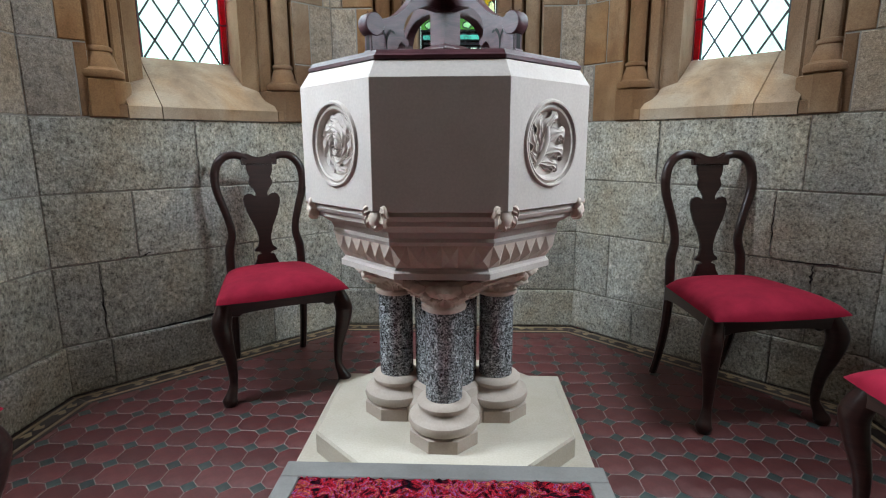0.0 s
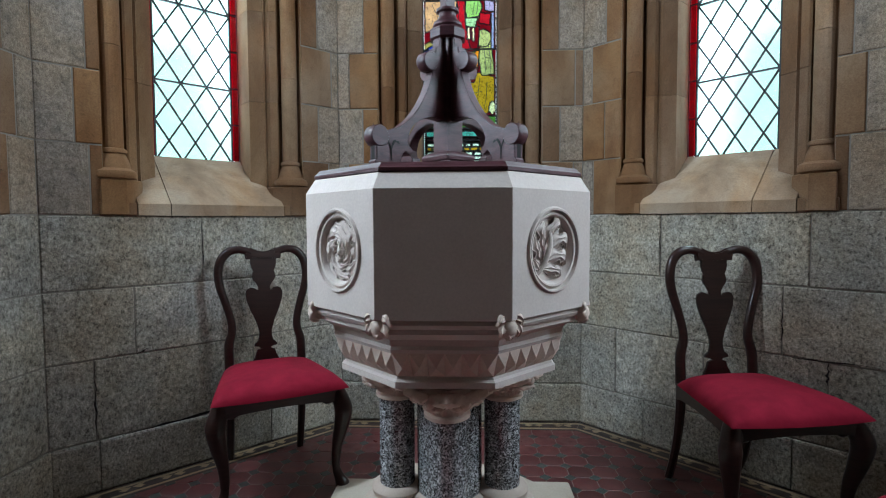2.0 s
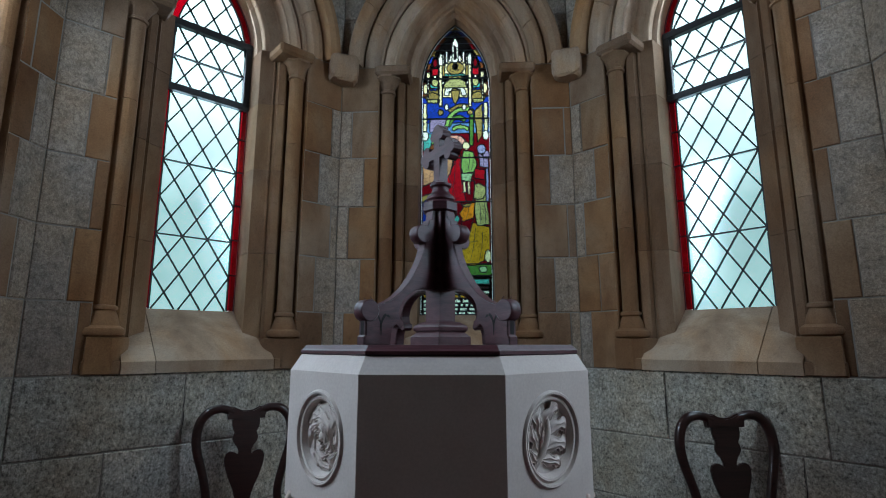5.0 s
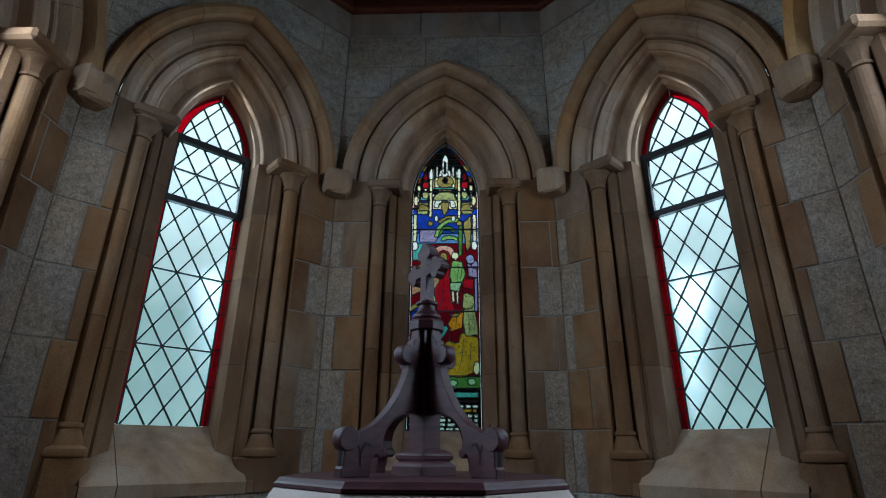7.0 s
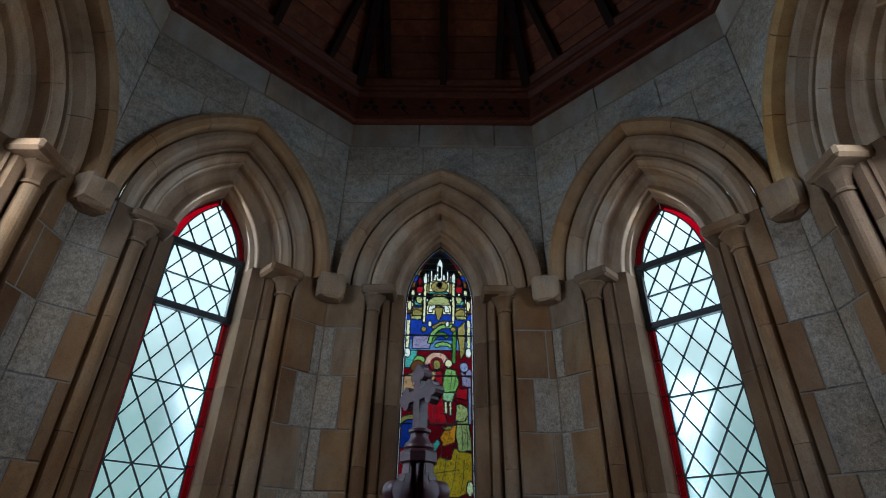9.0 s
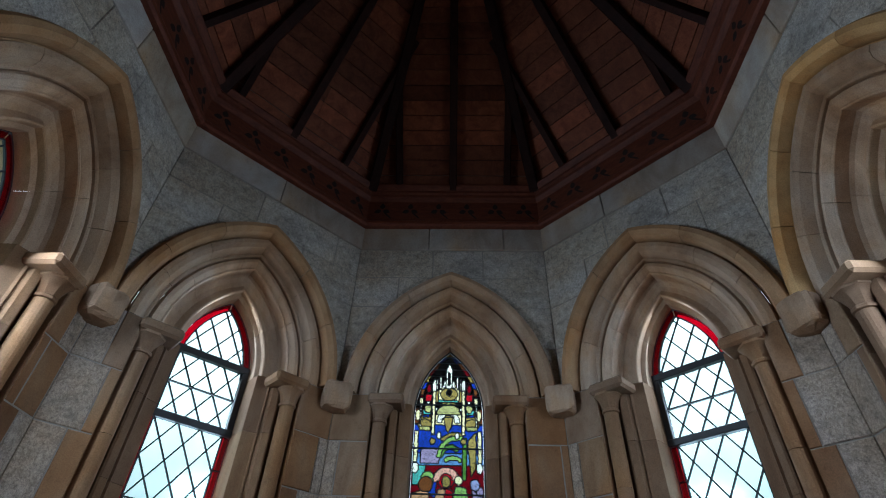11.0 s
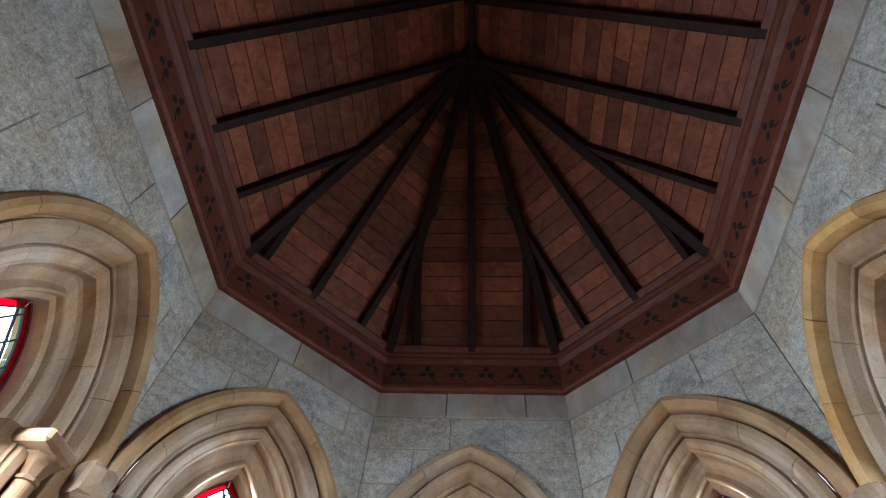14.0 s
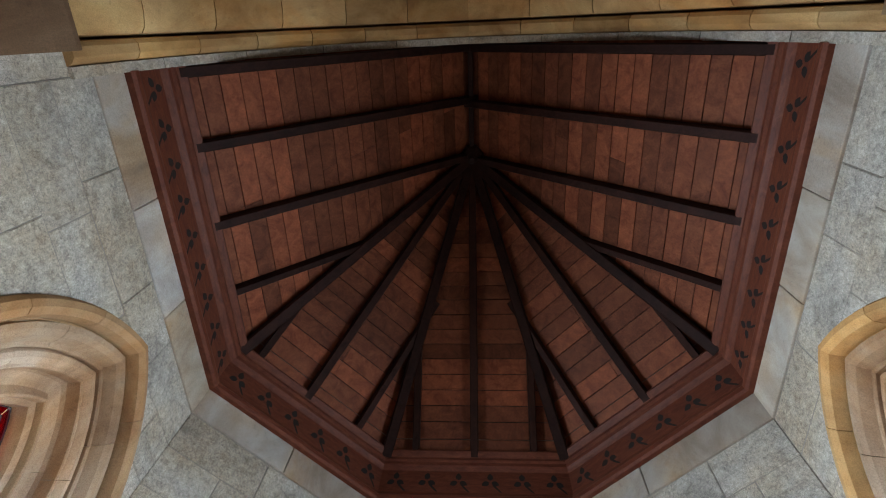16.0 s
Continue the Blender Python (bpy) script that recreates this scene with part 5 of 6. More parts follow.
def roundel(i, flip):
    m = face_frame(i, B_A) @ Matrix.Translation((0, 0, (B_Z0 + B_Z1) / 2 + 0.004))
    n = 48
    prof = [(MED_R + 0.001, 0.002), (MED_R - 0.002, -0.004), (0.113, -0.007), (0.108, -0.006), (0.106, 0.006), (0.103, 0.005), (0.099, -0.001), (0.094, 0.001), (0.089, 0.012), (0.085, 0.019), (0.060, 0.022), (0.02, 0.022), (0.001, 0.022)]
    verts, faces = [], []
    for r, y in prof:
        verts += [Vector((r * math.cos(2 * math.pi * q / n), y, r * math.sin(2 * math.pi * q / n))) for q in range(n)]
    for k in range(len(prof) - 1):
        faces += [(k * n + q, k * n + (q + 1) % n, (k + 1) * n + (q + 1) % n, (k + 1) * n + q) for q in range(n)]
    base = part("roundel", *moved((verts, faces), m), WHITE_STONE, font, angle=40)
    b = dict(base=0.024, top=0.002)
    if not flip:
        g = [tube(smooth_path([(-0.050, 0.024, -0.068), (-0.028, 0.012, -0.034), (-0.008, 0.008, 0.010), (0.000, 0.014, 0.046)]), [0.008, 0.008, 0.007, 0.005], 8),
             frond([(-0.006, 0.008), (0.000, 0.050), (0.026, 0.074), (0.050, 0.062)], 0.017, 0.012, 3, **b), frond([(-0.012, -0.010), (0.028, 0.022), (0.060, 0.026), (0.077, 0.002)], 0.019, 0.012, 3, **b),
             frond([(-0.022, -0.034), (0.018, -0.018), (0.054, -0.022), (0.070, -0.046)], 0.018, 0.012, 3, **b), frond([(-0.032, -0.050), (0.000, -0.054), (0.028, -0.060), (0.046, -0.076)], 0.014, 0.010, 3, **b),
             frond([(-0.014, -0.008), (-0.036, 0.024), (-0.044, 0.054), (-0.026, 0.077)], 0.016, 0.012, 3, **b), frond([(-0.026, -0.034), (-0.050, -0.010), (-0.068, 0.014), (-0.070, 0.042)], 0.015, 0.010, 3, **b),
             frond([(-0.036, -0.054), (-0.058, -0.044), (-0.076, -0.020)], 0.013, 0.010, 3, **b)]
    else:
        # leaves that swirl round the middle, in three rings
        g = [ball((0.002, 0.012, 0.0), (0.014, 0.012, 0.014), 10, 7)]
        for count, r0, r1, by, a0, half, up in ((8, 0.030, 0.079, 62, 10, 0.0190, 0.006), (6, 0.016, 0.056, 105, 40, 0.0140, 0.002), (4, 0.008, 0.032, 150, 0, 0.0100, -0.001)):
            for k in range(count):
                a = a0 + 360 * k / count
                pts = [((r0 + (r1 - r0) * q / 4) * math.cos(radians(a + by * (q / 4) ** 1.5)), (r0 + (r1 - r0) * q / 4) * math.sin(radians(a + by * (q / 4) ** 1.5))) for q in range(5)]
                g.append(frond(pts, half, 0.004, 3, base=0.023, top=up))
    part("carved_foliage", *moved(merge(*g), m), WHITE_STONE, base, angle=60)


roundel(1, False)
roundel(7, True)

# carved knobs at the bowl's corners
for i in range(8):
    t = radians(22.5 + 45 * i) - math.pi / 2
    r = 0.409 / math.cos(radians(22.5))
    kb = dict(base=0.008, top=-0.010, lobes=2, ribs=2)
    g = [ball((0, 0.010, -0.004), (0.026, 0.022, 0.028), 10, 7), frond([(0.002, 0.012), (0.001, -0.006), (0.0, -0.024), (0.002, -0.034)], 0.011, 0.014, **kb)]
    for s in (-1, 1):
        g += [frond([(s * 0.004, 0.014), (s * 0.014, 0.022), (s * 0.027, 0.014), (s * 0.029, -0.002)], 0.009, 0.012, sense=s, **kb), frond([(s * 0.004, 0.006), (s * 0.014, 0.004), (s * 0.022, -0.012), (s * 0.020, -0.026)], 0.009, 0.012, sense=s, **kb)]
    m = Matrix.Translation((r * math.cos(t), r * math.sin(t), 0.850)) @ Matrix.Rotation(t + math.pi / 2, 4, "Z") @ Matrix.Scale(1.08, 4)
    part("carved_knob", *moved(merge(*g), m), PINK_LIT_STONE, font, angle=60)



def acanthus(a, r0, z0, reach, rise, half, droop=0.5, base=None):
    """A broad carved leaf with ribs that rises off the bell and curls over at its tip."""
    d = Vector((math.cos(a), math.sin(a), 0))
    s = Vector((-d.y, d.x, 0))
    nu, nv = 12, 14
    front, back = [], []
    for i in range(nu + 1):
        t = i / nu
        r = r0 + reach * (t ** 1.4 if t < 0.8 else 0.732 + 1.1 * (t - 0.8)) - (reach * 0.55 * max(0, t - 0.82) / 0.18 * droop)
        z = z0 + rise * math.sin(min(t, 0.78) / 0.78 * math.pi / 2) - rise * 0.55 * max(0.0, t - 0.70) / 0.30 * droop
        lobes = 1 + 0.16 * math.cos(t * 17)
        w = half * (0.35 + 0.65 * math.sin(math.pi * min(1, 0.1 + t * 0.85)) ** 0.7) * lobes * (1 if t < 0.9 else 1 - 3.5 * (t - 0.9))
        for j in range(nv + 1):
            u = 2 * j / nv - 1
            rib = 0.0035 * math.cos(u * math.pi * 3.5)
            p = d * (r - 0.45 * w * u * u + rib) + s * (w * u) + Vector((0, 0, z - 0.25 * w * u * u * (0.3 + t)))
            front.append(p)
            back.append(p - d * 0.012 - Vector((0, 0, 0.002)))
    m = (nu + 1) * (nv + 1)
    verts = front + back
    faces = []
    for i in range(nu):
        for j in range(nv):
            o = i * (nv + 1) + j
            faces += [(o, o + 1, o + nv + 2, o + nv + 1), (m + o, m + o + nv + 1, m + o + nv + 2, m + o + 1)]
    rim = [j for j in range(nv + 1)] + [i * (nv + 1) + nv for i in range(1, nu + 1)] + [nu * (nv + 1) + j for j in range(nv - 1, -1, -1)] + [i * (nv + 1) for i in range(nu - 1, 0, -1)]
    faces += [(p, m + p, m + q, q) for p, q in zip(rim, rim[1:] + rim[:1])]
    return verts, faces


# columns, capitals and bases
COLS = [(0, -0.190), (0.176, 0), (0, 0.190), (-0.176, 0)]
for cx, cy in COLS:
    m = Matrix.Translation((cx, cy, 0))
    part("column", *moved(lathe([(0.059, 0.235), (0.059, 0.56)], 28), m), SPECKLE, font, angle=40)
    foot = part("column_base", *moved(oct_prism([(0.108, 0.100), (0.108, 0.142), (0.100, 0.148)]), m), BASE_STONE, font)
    part("torus", *moved(lathe([(0.098, 0.146), (0.112, 0.154), (0.116, 0.168), (0.113, 0.182), (0.100, 0.192), (0.086, 0.198), (0.080, 0.208), (0.080, 0.214), (0.086, 0.218), (0.087, 0.228), (0.080, 0.238), (0.066, 0.243), (0.058, 0.243)], 32), m), BASE_STONE, foot, angle=40)
    # foliate capital
    cap = part("capital", *moved(lathe([(0.062, 0.535), (0.070, 0.540), (0.070, 0.550), (0.062, 0.556), (0.066, 0.585), (0.082, 0.612), (0.10, 0.630), (0.10, 0.645)], 20), m), PINK_LIT_STONE, font, angle=40)
    g = []
    out = math.atan2(cy, cx)
    rr = random.Random(int(cx * 1000 + cy * 100))
    for k in range(6):
        a = out + 2 * math.pi * (k + rr.uniform(-0.1, 0.1)) / 6
        g.append(acanthus(a, 0.064, 0.564, rr.uniform(0.092, 0.104), rr.uniform(0.076, 0.084), rr.uniform(0.050, 0.058), 1.15))
        b = a + math.pi / 6
        g.append(acanthus(b, 0.062, 0.555, rr.uniform(0.062, 0.074), rr.uniform(0.042, 0.050), 0.034, 1.0))
        g.append(ball((0.104 * math.cos(b), 0.104 * math.sin(b), 0.606), (0.016, 0.016, 0.016), 9, 7))
    part("carved_leaves", *moved(merge(*g), m), PINK_LIT_STONE, cap, angle=60)
part("middle_column", *lathe([(0.108, 0.20), (0.108, 0.60)], 32), SPECKLE, font, angle=40)
part("middle_base", *oct_prism([(0.165, 0.10), (0.165, 0.145), (0.155, 0.165), (0.135, 0.19), (0.125, 0.215), (0.11, 0.225)]), BASE_STONE, font)
part("middle_capital", *oct_prism([(0.11, 0.585), (0.15, 0.605), (0.25, 0.632), (0.262, 0.640)]), PINK_LIT_STONE, font)
g = []
for k in range(4):
    for off, half in ((-24, 0.056), (0, 0.072), (24, 0.056)):
        g.append(acanthus(radians(45 + 90 * k + off), 0.150, 0.560, 0.156 if off == 0 else 0.140, 0.092, half, 0.95))
part("carved_leaves", *merge(*g), PINK_LIT_STONE, font, angle=60)
part("plinth", *oct_prism([(0.430, 0.022), (0.430, 0.092), (0.424, 0.100)]), CREAM_STONE, font)
part("foot_slab", *box(-0.485, 0.485, -0.44, 0.44, 0.0, 0.024, 0.006), CREAM_STONE, font)

# ---- wooden font cover ----
cover = holder("font_cover", Matrix.Translation(FONT + Vector((0, 0, 1.2435))), "dark purple-brown wooden font cover with four scrolled brackets and a cross", "font cover")
part("board", *oct_prism([(0.390, 0.0), (0.396, 0.003), (0.396, 0.011), (0.390, 0.016), (0.382, 0.026)]), COVER_WOOD, cover)
Z0 = 0.026
part("post", *lathe([(0.047, Z0 + 0.04), (0.047, 0.46)], 4, 0), COVER_WOOD, cover)
part("post_base", *lathe([(0.096, Z0), (0.096, Z0 + 0.024), (0.088, Z0 + 0.030), (0.078, Z0 + 0.037), (0.078, Z0 + 0.040), (0.086, Z0 + 0.044), (0.088, Z0 + 0.054), (0.083, Z0 + 0.060), (0.062, Z0 + 0.070), (0.048, Z0 + 0.073)], 4, 0), COVER_WOOD, cover)


def circle_pts(cx, cz, r, a0, a1, n):
    return [(cx + r * math.cos(radians(a0 + (a1 - a0) * i / n)), cz + r * math.sin(radians(a0 + (a1 - a0) * i / n))) for i in range(n + 1)]


curve = [(p.x, p.z) for p in smooth_path([(0.262, 0, 0.138), (0.212, 0, 0.156), (0.166, 0, 0.190), (0.126, 0, 0.238), (0.096, 0, 0.292), (0.080, 0, 0.342)], 5)]
OUTLINE = [(0.210, Z0), (0.302, Z0), (0.302, 0.048), (0.296, 0.054), (0.296, 0.092), (0.302, 0.098)] + circle_pts(0.284, 0.122, 0.028, -35, 150, 9) + curve
OUTLINE += circle_pts(0.088, 0.372, 0.026, -70, 120, 7) + [(0.068, 0.404), (0.064, 0.420), (0.052, 0.424), (0.047, 0.458), (0.0, 0.458), (0.0, 0.190)]
OUTLINE += [(p.x, p.z) for p in smooth_path([(0.036, 0, 0.196), (0.084, 0, 0.198), (0.132, 0, 0.184), (0.166, 0, 0.156), (0.180, 0, 0.122)], 4)] + [(0.176, 0.102), (0.164, 0.094), (0.162, 0.082), (0.172, 0.074), (0.184, 0.078), (0.191, 0.084)]
OUTLINE += [(p.x, p.z) for p in smooth_path([(0.197, 0, 0.080), (0.206, 0, 0.062), (0.2095, 0, 0.034)], 4)]
for k in range(4):
    m = Matrix.Rotation(radians(45 + 90 * k), 4, "Z")
    br = part("bracket", *moved(plate(OUTLINE, 0.036, 0.0025), m), COVER_WOOD, cover)
    # incised leaf on both faces, the shade of its cuts laid on flat in near-black
    polys = []
    for s in (-1, 1):
        stem = [(p.x, p.z) for p in smooth_path([(0.245, 0, 0.052), (0.246, 0, 0.080), (0.246 + s * 0.008, 0, 0.102), (0.246 + s * 0.020, 0, 0.113), (0.246 + s * 0.028, 0, 0.103)], 4)]
        w = [0.0008 + 0.0042 * min(1, 1.6 * i / len(stem)) for i in range(len(stem))]
        polys.append([(x - q, z) for (x, z), q in zip(stem, w)] + [(x + q, z + 0.002) for (x, z), q in zip(stem[::-1], w[::-1])])
    for face in (-0.0192, 0.0192):
        part("incised_leaf", *moved(flat(polys, face), m), SHADE_BLACK, br)
    # near-black patch for the shaded slit in the foot's outer edge, and the rolled end
    v, f = flat([[(-0.008, 0.054), (0.008, 0.054), (0.008, 0.100), (-0.008, 0.100)]], 0)
    part("slot", *moved((v, f), m @ Matrix.Translation((0.2968, 0, 0)) @ Matrix.Rotation(radians(90), 4, "Z")), SHADE_BLACK, br)
    roll = lathe([(0.029, -0.021), (0.0315, -0.018), (0.0315, 0.018), (0.029, 0.021)], 20)
    part("scroll_roll", *moved(roll, m @ Matrix.Translation((0.284, 0, 0.122)) @ Matrix.Rotation(radians(90), 4, "X")), COVER_WOOD, br, angle=40)
    roll = lathe([(0.027, -0.021), (0.0295, -0.018), (0.0295, 0.018), (0.027, 0.021)], 18)
    part("scroll_roll", *moved(roll, m @ Matrix.Translation((0.088, 0, 0.372)) @ Matrix.Rotation(radians(90), 4, "X")), COVER_WOOD, br, angle=40)
part("cap", *lathe([(0.050, 0.452), (0.060, 0.458), (0.060, 0.484), (0.054, 0.490), (0.046, 0.494)], 8, 22.5), COVER_WOOD, cover)
part("neck", *lathe([(0.042, 0.492), (0.048, 0.500), (0.046, 0.510), (0.034, 0.520), (0.028, 0.534), (0.028, 0.542), (0.036, 0.546), (0.036, 0.554), (0.026, 0.558)], 20), COVER_WOOD, cover, angle=40)


def trefoil_end(cx, cz, ang):
    r = 0.018
    out = []
    for d in (-90, 0, 90):
        a = ang + d
        x, z = cx + 0.020 * math.cos(radians(a)), cz + 0.020 * math.sin(radians(a))
        out += circle_pts(x, z, r, a - 100, a + 100, 6)
    return out


CR_Z = 0.662
CROSS = [(-0.0165, 0.552), (0.0165, 0.552), (0.0165, CR_Z - 0.018)] + trefoil_end(0.062, CR_Z, 0) + [(0.0165, CR_Z + 0.018)] + trefoil_end(0, CR_Z + 0.064, 90) + [(-0.0165, CR_Z + 0.018)] + trefoil_end(-0.062, CR_Z, 180) + [(-0.0165, CR_Z - 0.018)]
part("cross", *moved(plate(CROSS, 0.034), Matrix.Rotation(radians(-52), 4, "Z")), COVER_WOOD, cover)

# ---- kneeling step ----
step = holder("kneeling_step", Matrix.Translation((-0.014, -0.262, 0)) @ Matrix.Diagonal((0.972, 1, 1, 1)), "low step with mottled red carpet in a worn metal frame", "step")
part("box", *box(-0.452, 0.452, -0.275, 0.27, 0.0, 0.150, 0.004), METAL, step)
part("metal_edge", *merge(box(-0.455, 0.455, 0.205, 0.273, 0.150, 0.158, 0.003), box(-0.455, -0.400, -0.278, 0.204, 0.150, 0.158, 0.003), box(0.400, 0.455, -0.278, 0.204, 0.150, 0.158, 0.003), box(-0.399, 0.399, -0.278, -0.225, 0.150, 0.158, 0.003)), METAL, step)
n, verts, faces = 90, [], []
ny = 48
rr = random.Random(3)
for j in range(ny + 1):
    for i in range(n + 1):
        x, y = -0.400 + 0.800 * i / n, -0.224 + 0.426 * j / ny
        edge = min(i, n - i, j, ny - j)
        verts.append(Vector((x + rr.uniform(-0.003, 0.003), y + rr.uniform(-0.003, 0.003), 0.150 + (0.013 + rr.uniform(-0.005, 0.005) if edge > 0 else 0.002))))
faces = [(j * (n + 1) + i, j * (n + 1) + i + 1, (j + 1) * (n + 1) + i + 1, (j + 1) * (n + 1) + i) for j in range(ny) for i in range(n)]
part("carpet", verts, faces, CARPET, step, "mottled red, purple and black carpet")

# ---- chairs ----


def build_chair():
    chair = holder("side_chair", Matrix.Identity(4), "dark mahogany chair with a vase-shaped splat and red velvet seat", "chair", "chairs along the apse wall")
    fw, bw, fy, by = 0.245, 0.180, -0.225, 0.205
    # cushion
    rows, cols = 18, 22
    verts, faces = [], []
    for j in range(rows + 1):
        v = 0.5 - 0.5 * math.cos(math.pi * j / rows)
        y = fy - 0.012 + (by - fy + 0.0) * v
        w = (fw + 0.018) * (1 - v) + (bw + 0.008) * v
        y -= 0.022 * (1 - v)
        for i in range(cols + 1):
            u = -math.cos(math.pi * i / cols)
            e = max(0.0, 1 - abs(u) ** 5) * max(0.0, 1 - abs(2 * v - 1) ** 5)
            yy = y - 0.020 * (1 - u * u) * (1 - v)
            verts.append(Vector((u * w, yy, 0.436 + 0.062 * e ** 0.48 + 0.012 * (1 - u * u) * (1 - (2 * v - 1) ** 2))))
    top = len(verts)
    faces = [(j * (cols + 1) + i, j * (cols + 1) + i + 1, (j + 1) * (cols + 1) + i + 1, (j + 1) * (cols + 1) + i) for j in range(rows) for i in range(cols)]
    faces.append(tuple([i for i in range(cols + 1)] + [j * (cols + 1) + cols for j in range(1, rows + 1)] + [rows * (cols + 1) + i for i in range(cols - 1, -1, -1)] + [j * (cols + 1) for j in range(rows - 1, 0, -1)])[::-1])
    part("seat_cushion", verts, faces, VELVET, chair, "deep red velvet drop-in seat", angle=70)
    # rails

    def rail(name, p, q, scoop):
        a, b = Vector((*p, 0)), Vector((*q, 0))
        nrm = Vector((-(b - a).y, (b - a).x, 0)).normalized() * 0.011
        vs = []
        k = 12
        for i in range(k + 1):
            t = i / k
            c = a.lerp(b, t)
            low = 0.372 + scoop * (math.sin(math.pi * t) ** 0.6 if 0 < t < 1 else 0)
            vs += [c - nrm + Vector((0, 0, low)), c + nrm + Vector((0, 0, low)), c + nrm + Vector((0, 0, 0.440)), c - nrm + Vector((0, 0, 0.440))]
        fs = [(4 * i + d, 4 * i + (d + 1) % 4, 4 * i + 4 + (d + 1) % 4, 4 * i + 4 + d) for i in range(k) for d in range(4)] + [(0, 1, 2, 3), tuple(4 * k + d for d in (3, 2, 1, 0))]
        part(name, vs, fs, MAHOGANY, chair)
    rail("front_rail", (-fw + 0.01, fy), (fw - 0.01, fy), 0.018)
    rail("back_rail", (-bw + 0.01, by), (bw - 0.01, by), 0.0)
    rail("side_rail", (-fw + 0.012, fy), (-bw + 0.008, by), 0.020)
    rail("side_rail", (fw - 0.012, fy), (bw - 0.008, by), 0.020)
    for s in (-1, 1):
        x, y = s * (fw - 0.022), fy + 0.020
        pts = smooth_path([(x, y, 0.436), (x + s * 0.006, y - 0.006, 0.400), (x + s * 0.022, y - 0.022, 0.345), (x + s * 0.014, y - 0.014, 0.270), (x - s * 0.002, y + 0.002, 0.180), (x - s * 0.006, y + 0.006, 0.090), (x + s * 0.006, y - 0.006, 0.045), (x + s * 0.014, y - 0.014, 0.020), (x + s * 0.014, y - 0.014, 0.0)], 5)
        part("front_leg", *tube(pts, [0.027, 0.034, 0.038, 0.031, 0.022, 0.0165, 0.022, 0.031, 0.024], 14), MAHOGANY, chair, angle=50)
        part("knee_bracket", *tube(smooth_path([(x - s * 0.02, y, 0.385), (x - s * 0.045, y - 0.004, 0.378), (x - s * 0.066, y - 0.004, 0.392)], 4), [0.018, 0.013, 0.006], 8), MAHOGANY, chair, angle=50)
        x = s * (bw - 0.018)
        pts = smooth_path([(x, by, 0.44), (x, by + 0.004, 0.34), (x, by + 0.022, 0.20), (x, by + 0.055, 0.08), (x, by + 0.085, 0.0)], 4)
        part("back_leg", *tube(pts, [0.021, 0.020, 0.018, 0.017, 0.017], 8, 1.0, (1, 0, 0)), MAHOGANY, chair, angle=30)

        def lean(z):
            return by + 0.004 + 0.083 * max(0, z - 0.44)
        zs = [(0.162, 0.43), (0.162, 0.50), (0.160, 0.56), (0.146, 0.615), (0.148, 0.665), (0.166, 0.74), (0.190, 0.82), (0.197, 0.885), (0.184, 0.945), (0.150, 0.983), (0.108, 0.992), (0.076, 0.985), (0.052, 0.975)]
        pts = smooth_path([(s * px, lean(z), z) for px, z in zs], 5)
        part("back_post", *tube(pts, [0.021, 0.021, 0.021, 0.019, 0.018, 0.018, 0.019, 0.020, 0.020, 0.020, 0.018, 0.018, 0.018], 10, 1.0, (0, 1, 0)), MAHOGANY, chair, angle=60)
    crest = [(-0.078, 0.948), (0.078, 0.948), (0.084, 0.985), (0.072, 0.998), (0.052, 1.000), (0.040, 0.994), (0.024, 0.986), (0.0, 0.983), (-0.024, 0.986), (-0.040, 0.994), (-0.052, 1.000), (-0.072, 0.998), (-0.084, 0.985)]
    tilt = Matrix.Translation((0, by + 0.004, 0.44)) @ Matrix.Rotation(radians(-4.75), 4, "X") @ Matrix.Translation((0, 0, -0.44))
    part("crest_rail", *moved(plate(crest, 0.032, 0.006), tilt), MAHOGANY, chair)
    half = [(0.066, 0.440), (0.062, 0.470), (0.046, 0.500), (0.040, 0.524), (0.022, 0.530), (0.030, 0.538), (0.052, 0.542), (0.050, 0.552), (0.034, 0.566), (0.028, 0.590), (0.028, 0.610), (0.042, 0.660), (0.064, 0.710), (0.080, 0.760), (0.083, 0.790), (0.076, 0.808), (0.060, 0.816), (0.042, 0.812), (0.028, 0.802),
            (0.026, 0.815), (0.036, 0.836), (0.048, 0.850), (0.054, 0.866), (0.050, 0.882), (0.046, 0.892), (0.054, 0.908), (0.058, 0.926), (0.058, 0.955)]
    splat = [(x, z) for x, z in half] + [(-x, z) for x, z in half[::-1]]
    part("splat", *moved(plate(splat, 0.014, 0.002), tilt), MAHOGANY, chair)
    return chair


chair = build_chair()
chair.matrix_world = Matrix.Translation((-0.802, 0.920, 0)) @ Matrix.Rotation(radians(29), 4, "Z")
copy_thing(chair, Matrix.Translation((1.121, 0.732, 0)) @ Matrix.Rotation(radians(9), 4, "Z"))
copy_thing(chair, Matrix.Translation((1.310, -0.235, 0)) @ Matrix.Rotation(radians(-86), 4, "Z"))
copy_thing(chair, Matrix.Translation((-1.315, -0.46, 0)) @ Matrix.Rotation(radians(84), 4, "Z"))

# ---- floor ----
floor = part("floor", *box(-4.6, 4.6, -9.2, 2.2, -0.12, -0.0016), GROUT)
tagged(floor, "red octagonal floor tiles with small green square insets", "floor", kind="structure")
BORDER = 0.135


def inside(x, y, a):
    return abs(x) < a and y < a and abs(x) + y < a * math.sqrt(2)


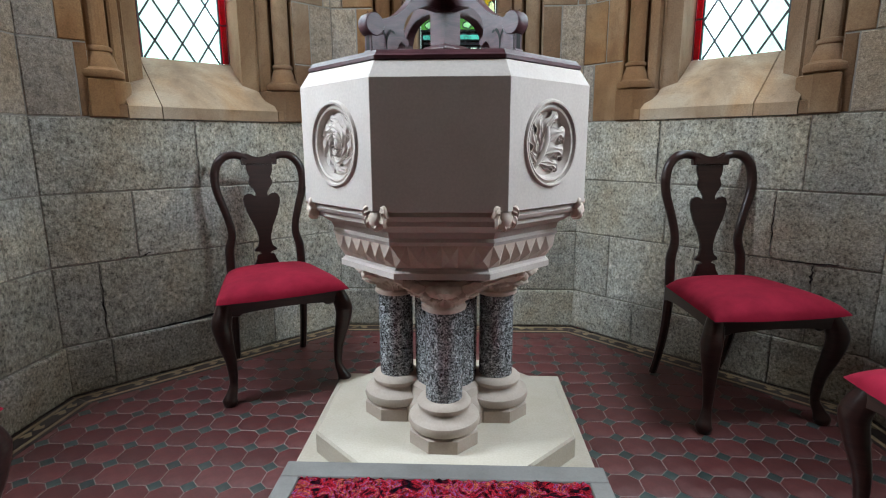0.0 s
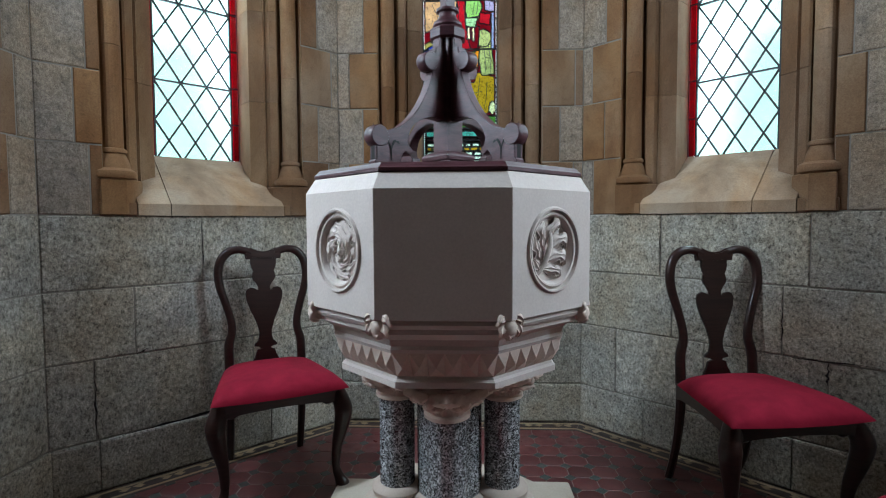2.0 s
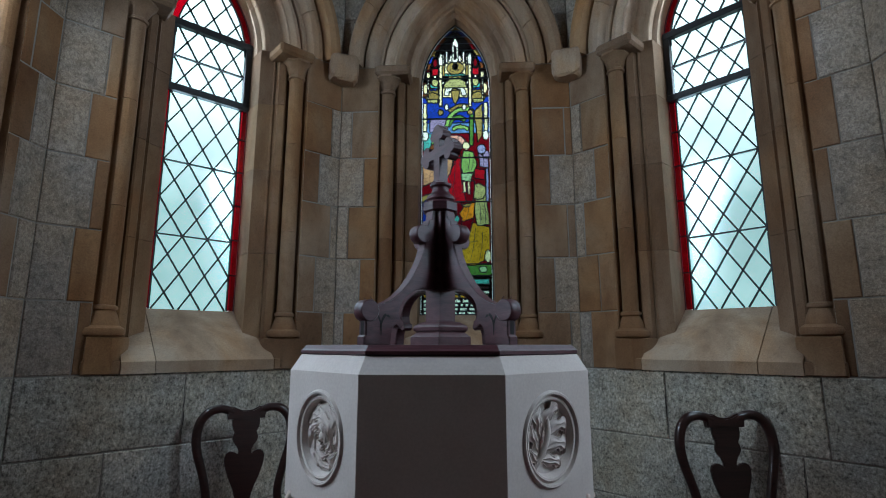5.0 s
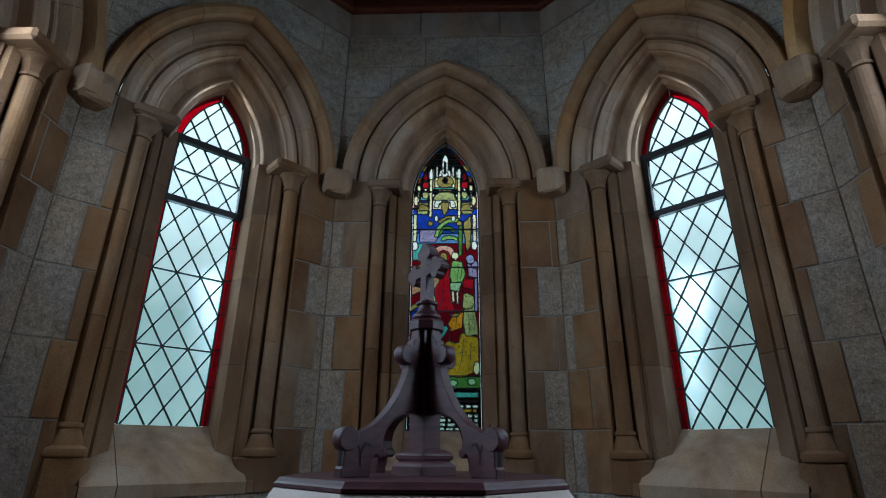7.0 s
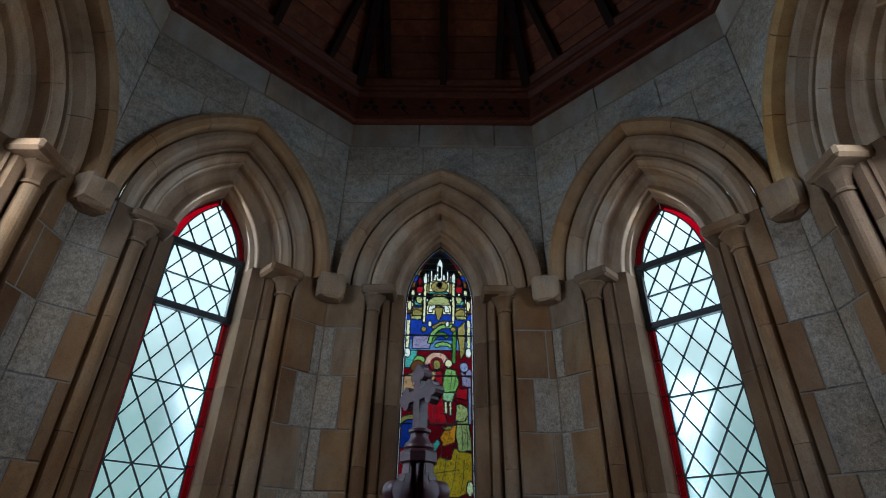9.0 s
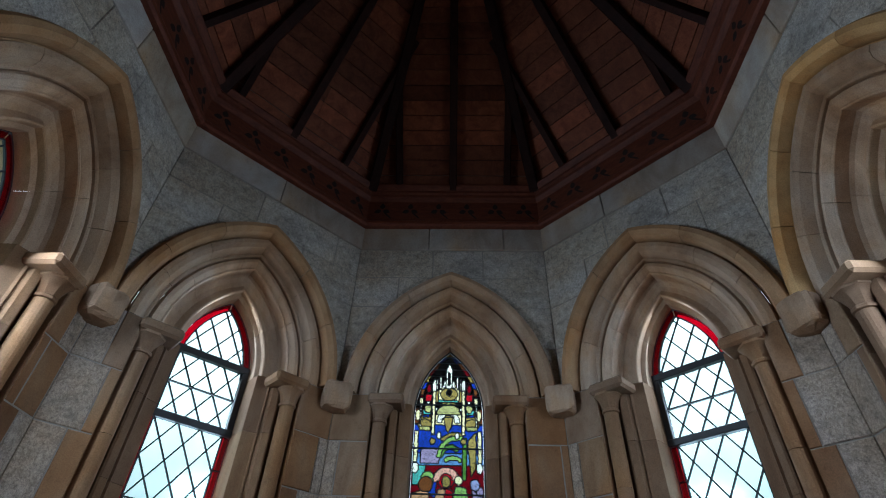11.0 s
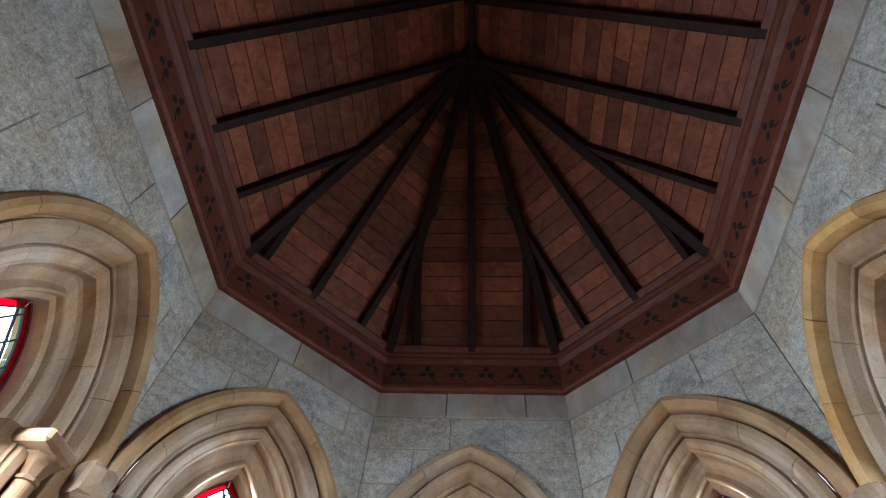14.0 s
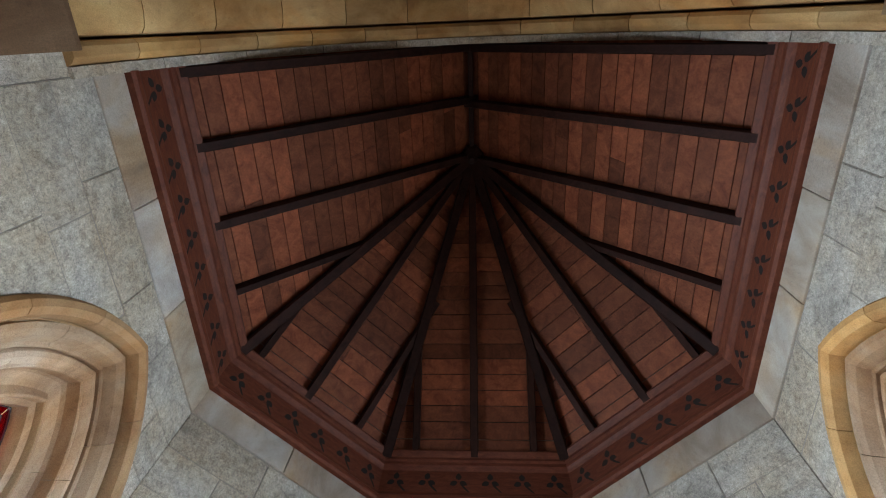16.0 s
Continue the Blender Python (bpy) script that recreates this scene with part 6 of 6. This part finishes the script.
PITCH = 0.108
g = 0.0014
rim = PITCH / 2 - g
cutc = 0.027
octagon = [(-rim, -rim + cutc), (-rim + cutc, -rim), (rim - cutc, -rim), (rim, -rim + cutc), (rim, rim - cutc), (rim - cutc, rim), (-rim + cutc, rim), (-rim, rim - cutc)]
dd = cutc - 0.0005
square = [(dd, 0), (0, dd), (-dd, 0), (0, -dd)]
A_IN = APO - BORDER
LIMIT = [(-A_IN, -1.25), (A_IN, -1.25), (A_IN, A_IN * T8), (A_IN * T8, A_IN), (-A_IN * T8, A_IN), (-A_IN, A_IN * T8)]


def slab2(poly, z0=-0.01, z1=0.0):
    n = len(poly)
    b = 0.0012
    c = (sum(p[0] for p in poly) / n, sum(p[1] for p in poly) / n)
    small = [(c[0] + (x - c[0]) * 0.97, c[1] + (y - c[1]) * 0.97) for x, y in poly]
    v = [Vector((x, y, z0)) for x, y in poly] + [Vector((x, y, z1 - b)) for x, y in poly] + [Vector((x, y, z1)) for x, y in small]
    f = [(k * n + i, k * n + (i + 1) % n, (k + 1) * n + (i + 1) % n, (k + 1) * n + i) for k in range(2) for i in range(n)]
    return v, f + [tuple(2 * n + i for i in range(n))]


big, dot = as_mesh("tile", *slab2(octagon), TILE_RED), as_mesh("inset_tile", *slab2(square), TILE_GREEN)
loose_red, loose_green = [], []
OX, OY = 0.0, 0.050
for kind, poly, me, loose, off in (("tile", octagon, big, loose_red, 0.0), ("inset_tile", square, dot, loose_green, PITCH / 2)):
    count = 0
    for j in range(-13, 15):
        for i in range(-16, 16):
            x, y = OX + i * PITCH + off, OY + j * PITCH + off
            p = [(x + a, y + b) for a, b in poly]
            q = clip(p, LIMIT)
            if len(q) < 3 or area2(q) < 2e-5:
                continue
            near = -0.15 < y < 1.2
            if len(q) == len(p) and abs(area2(q) - area2(p)) < 1e-7 and near and count < 300:
                ob = new(kind, me)
                ob.location = (x, y, 0)
                ob.parent = floor
                count += 1
            else:
                loose.append(slab2(q))
tagged(part("cut_tiles", *merge(*loose_red), TILE_RED, floor), kind="stuff")
tagged(part("cut_insets", *merge(*loose_green), TILE_GREEN, floor), kind="stuff")
# border of dark and buff strips along the walls
rings = [(BORDER - 0.002, 0.118, TILE_DARK, "dark_strip"), (0.1165, 0.1005, TILE_BUFF, "buff_strip"), (0.099, 0.049, TILE_DARK, "border_field"), (0.0475, 0.0315, TILE_BUFF, "buff_strip"), (0.030, 0.0, TILE_DARK, "dark_strip")]
for d0, d1, mat, name in rings:
    a, b = ring(APO - d0), ring(APO - d1)
    for i in range(5):
        poly = [(a[i].x, a[i].y), (b[i].x, b[i].y), (b[i + 1].x, b[i + 1].y), (a[i + 1].x, a[i + 1].y)]
        if area2(poly) < 0:
            poly = poly[::-1]
        part(name, *slab2(poly, -0.01, -0.0005), mat, floor)
a = ring(APO - 0.074)
for i in range(5):
    p, q = a[i], a[i + 1]
    n = max(2, int((q - p).length / 0.155))
    t = (q - p).normalized()
    o = Vector((-t.y, t.x, 0))
    for k in range(n):
        c = p.lerp(q, (k + 0.5) / n)
        for s in (-1, 1):
            bow = [c + t * (s * x) + o * y for x, y in ((0.002, 0.006), (0.030, 0.019), (0.052, 0.019), (0.036, 0.004), (0.050, -0.004), (0.028, -0.019), (0.018, -0.010))]
            poly = [(v.x, v.y) for v in bow]
            v = [Vector((x, y, 0.0018)) for x, y in poly]
            part("border_inlay", v, [tuple(range(len(v)))], TILE_BUFF, floor)
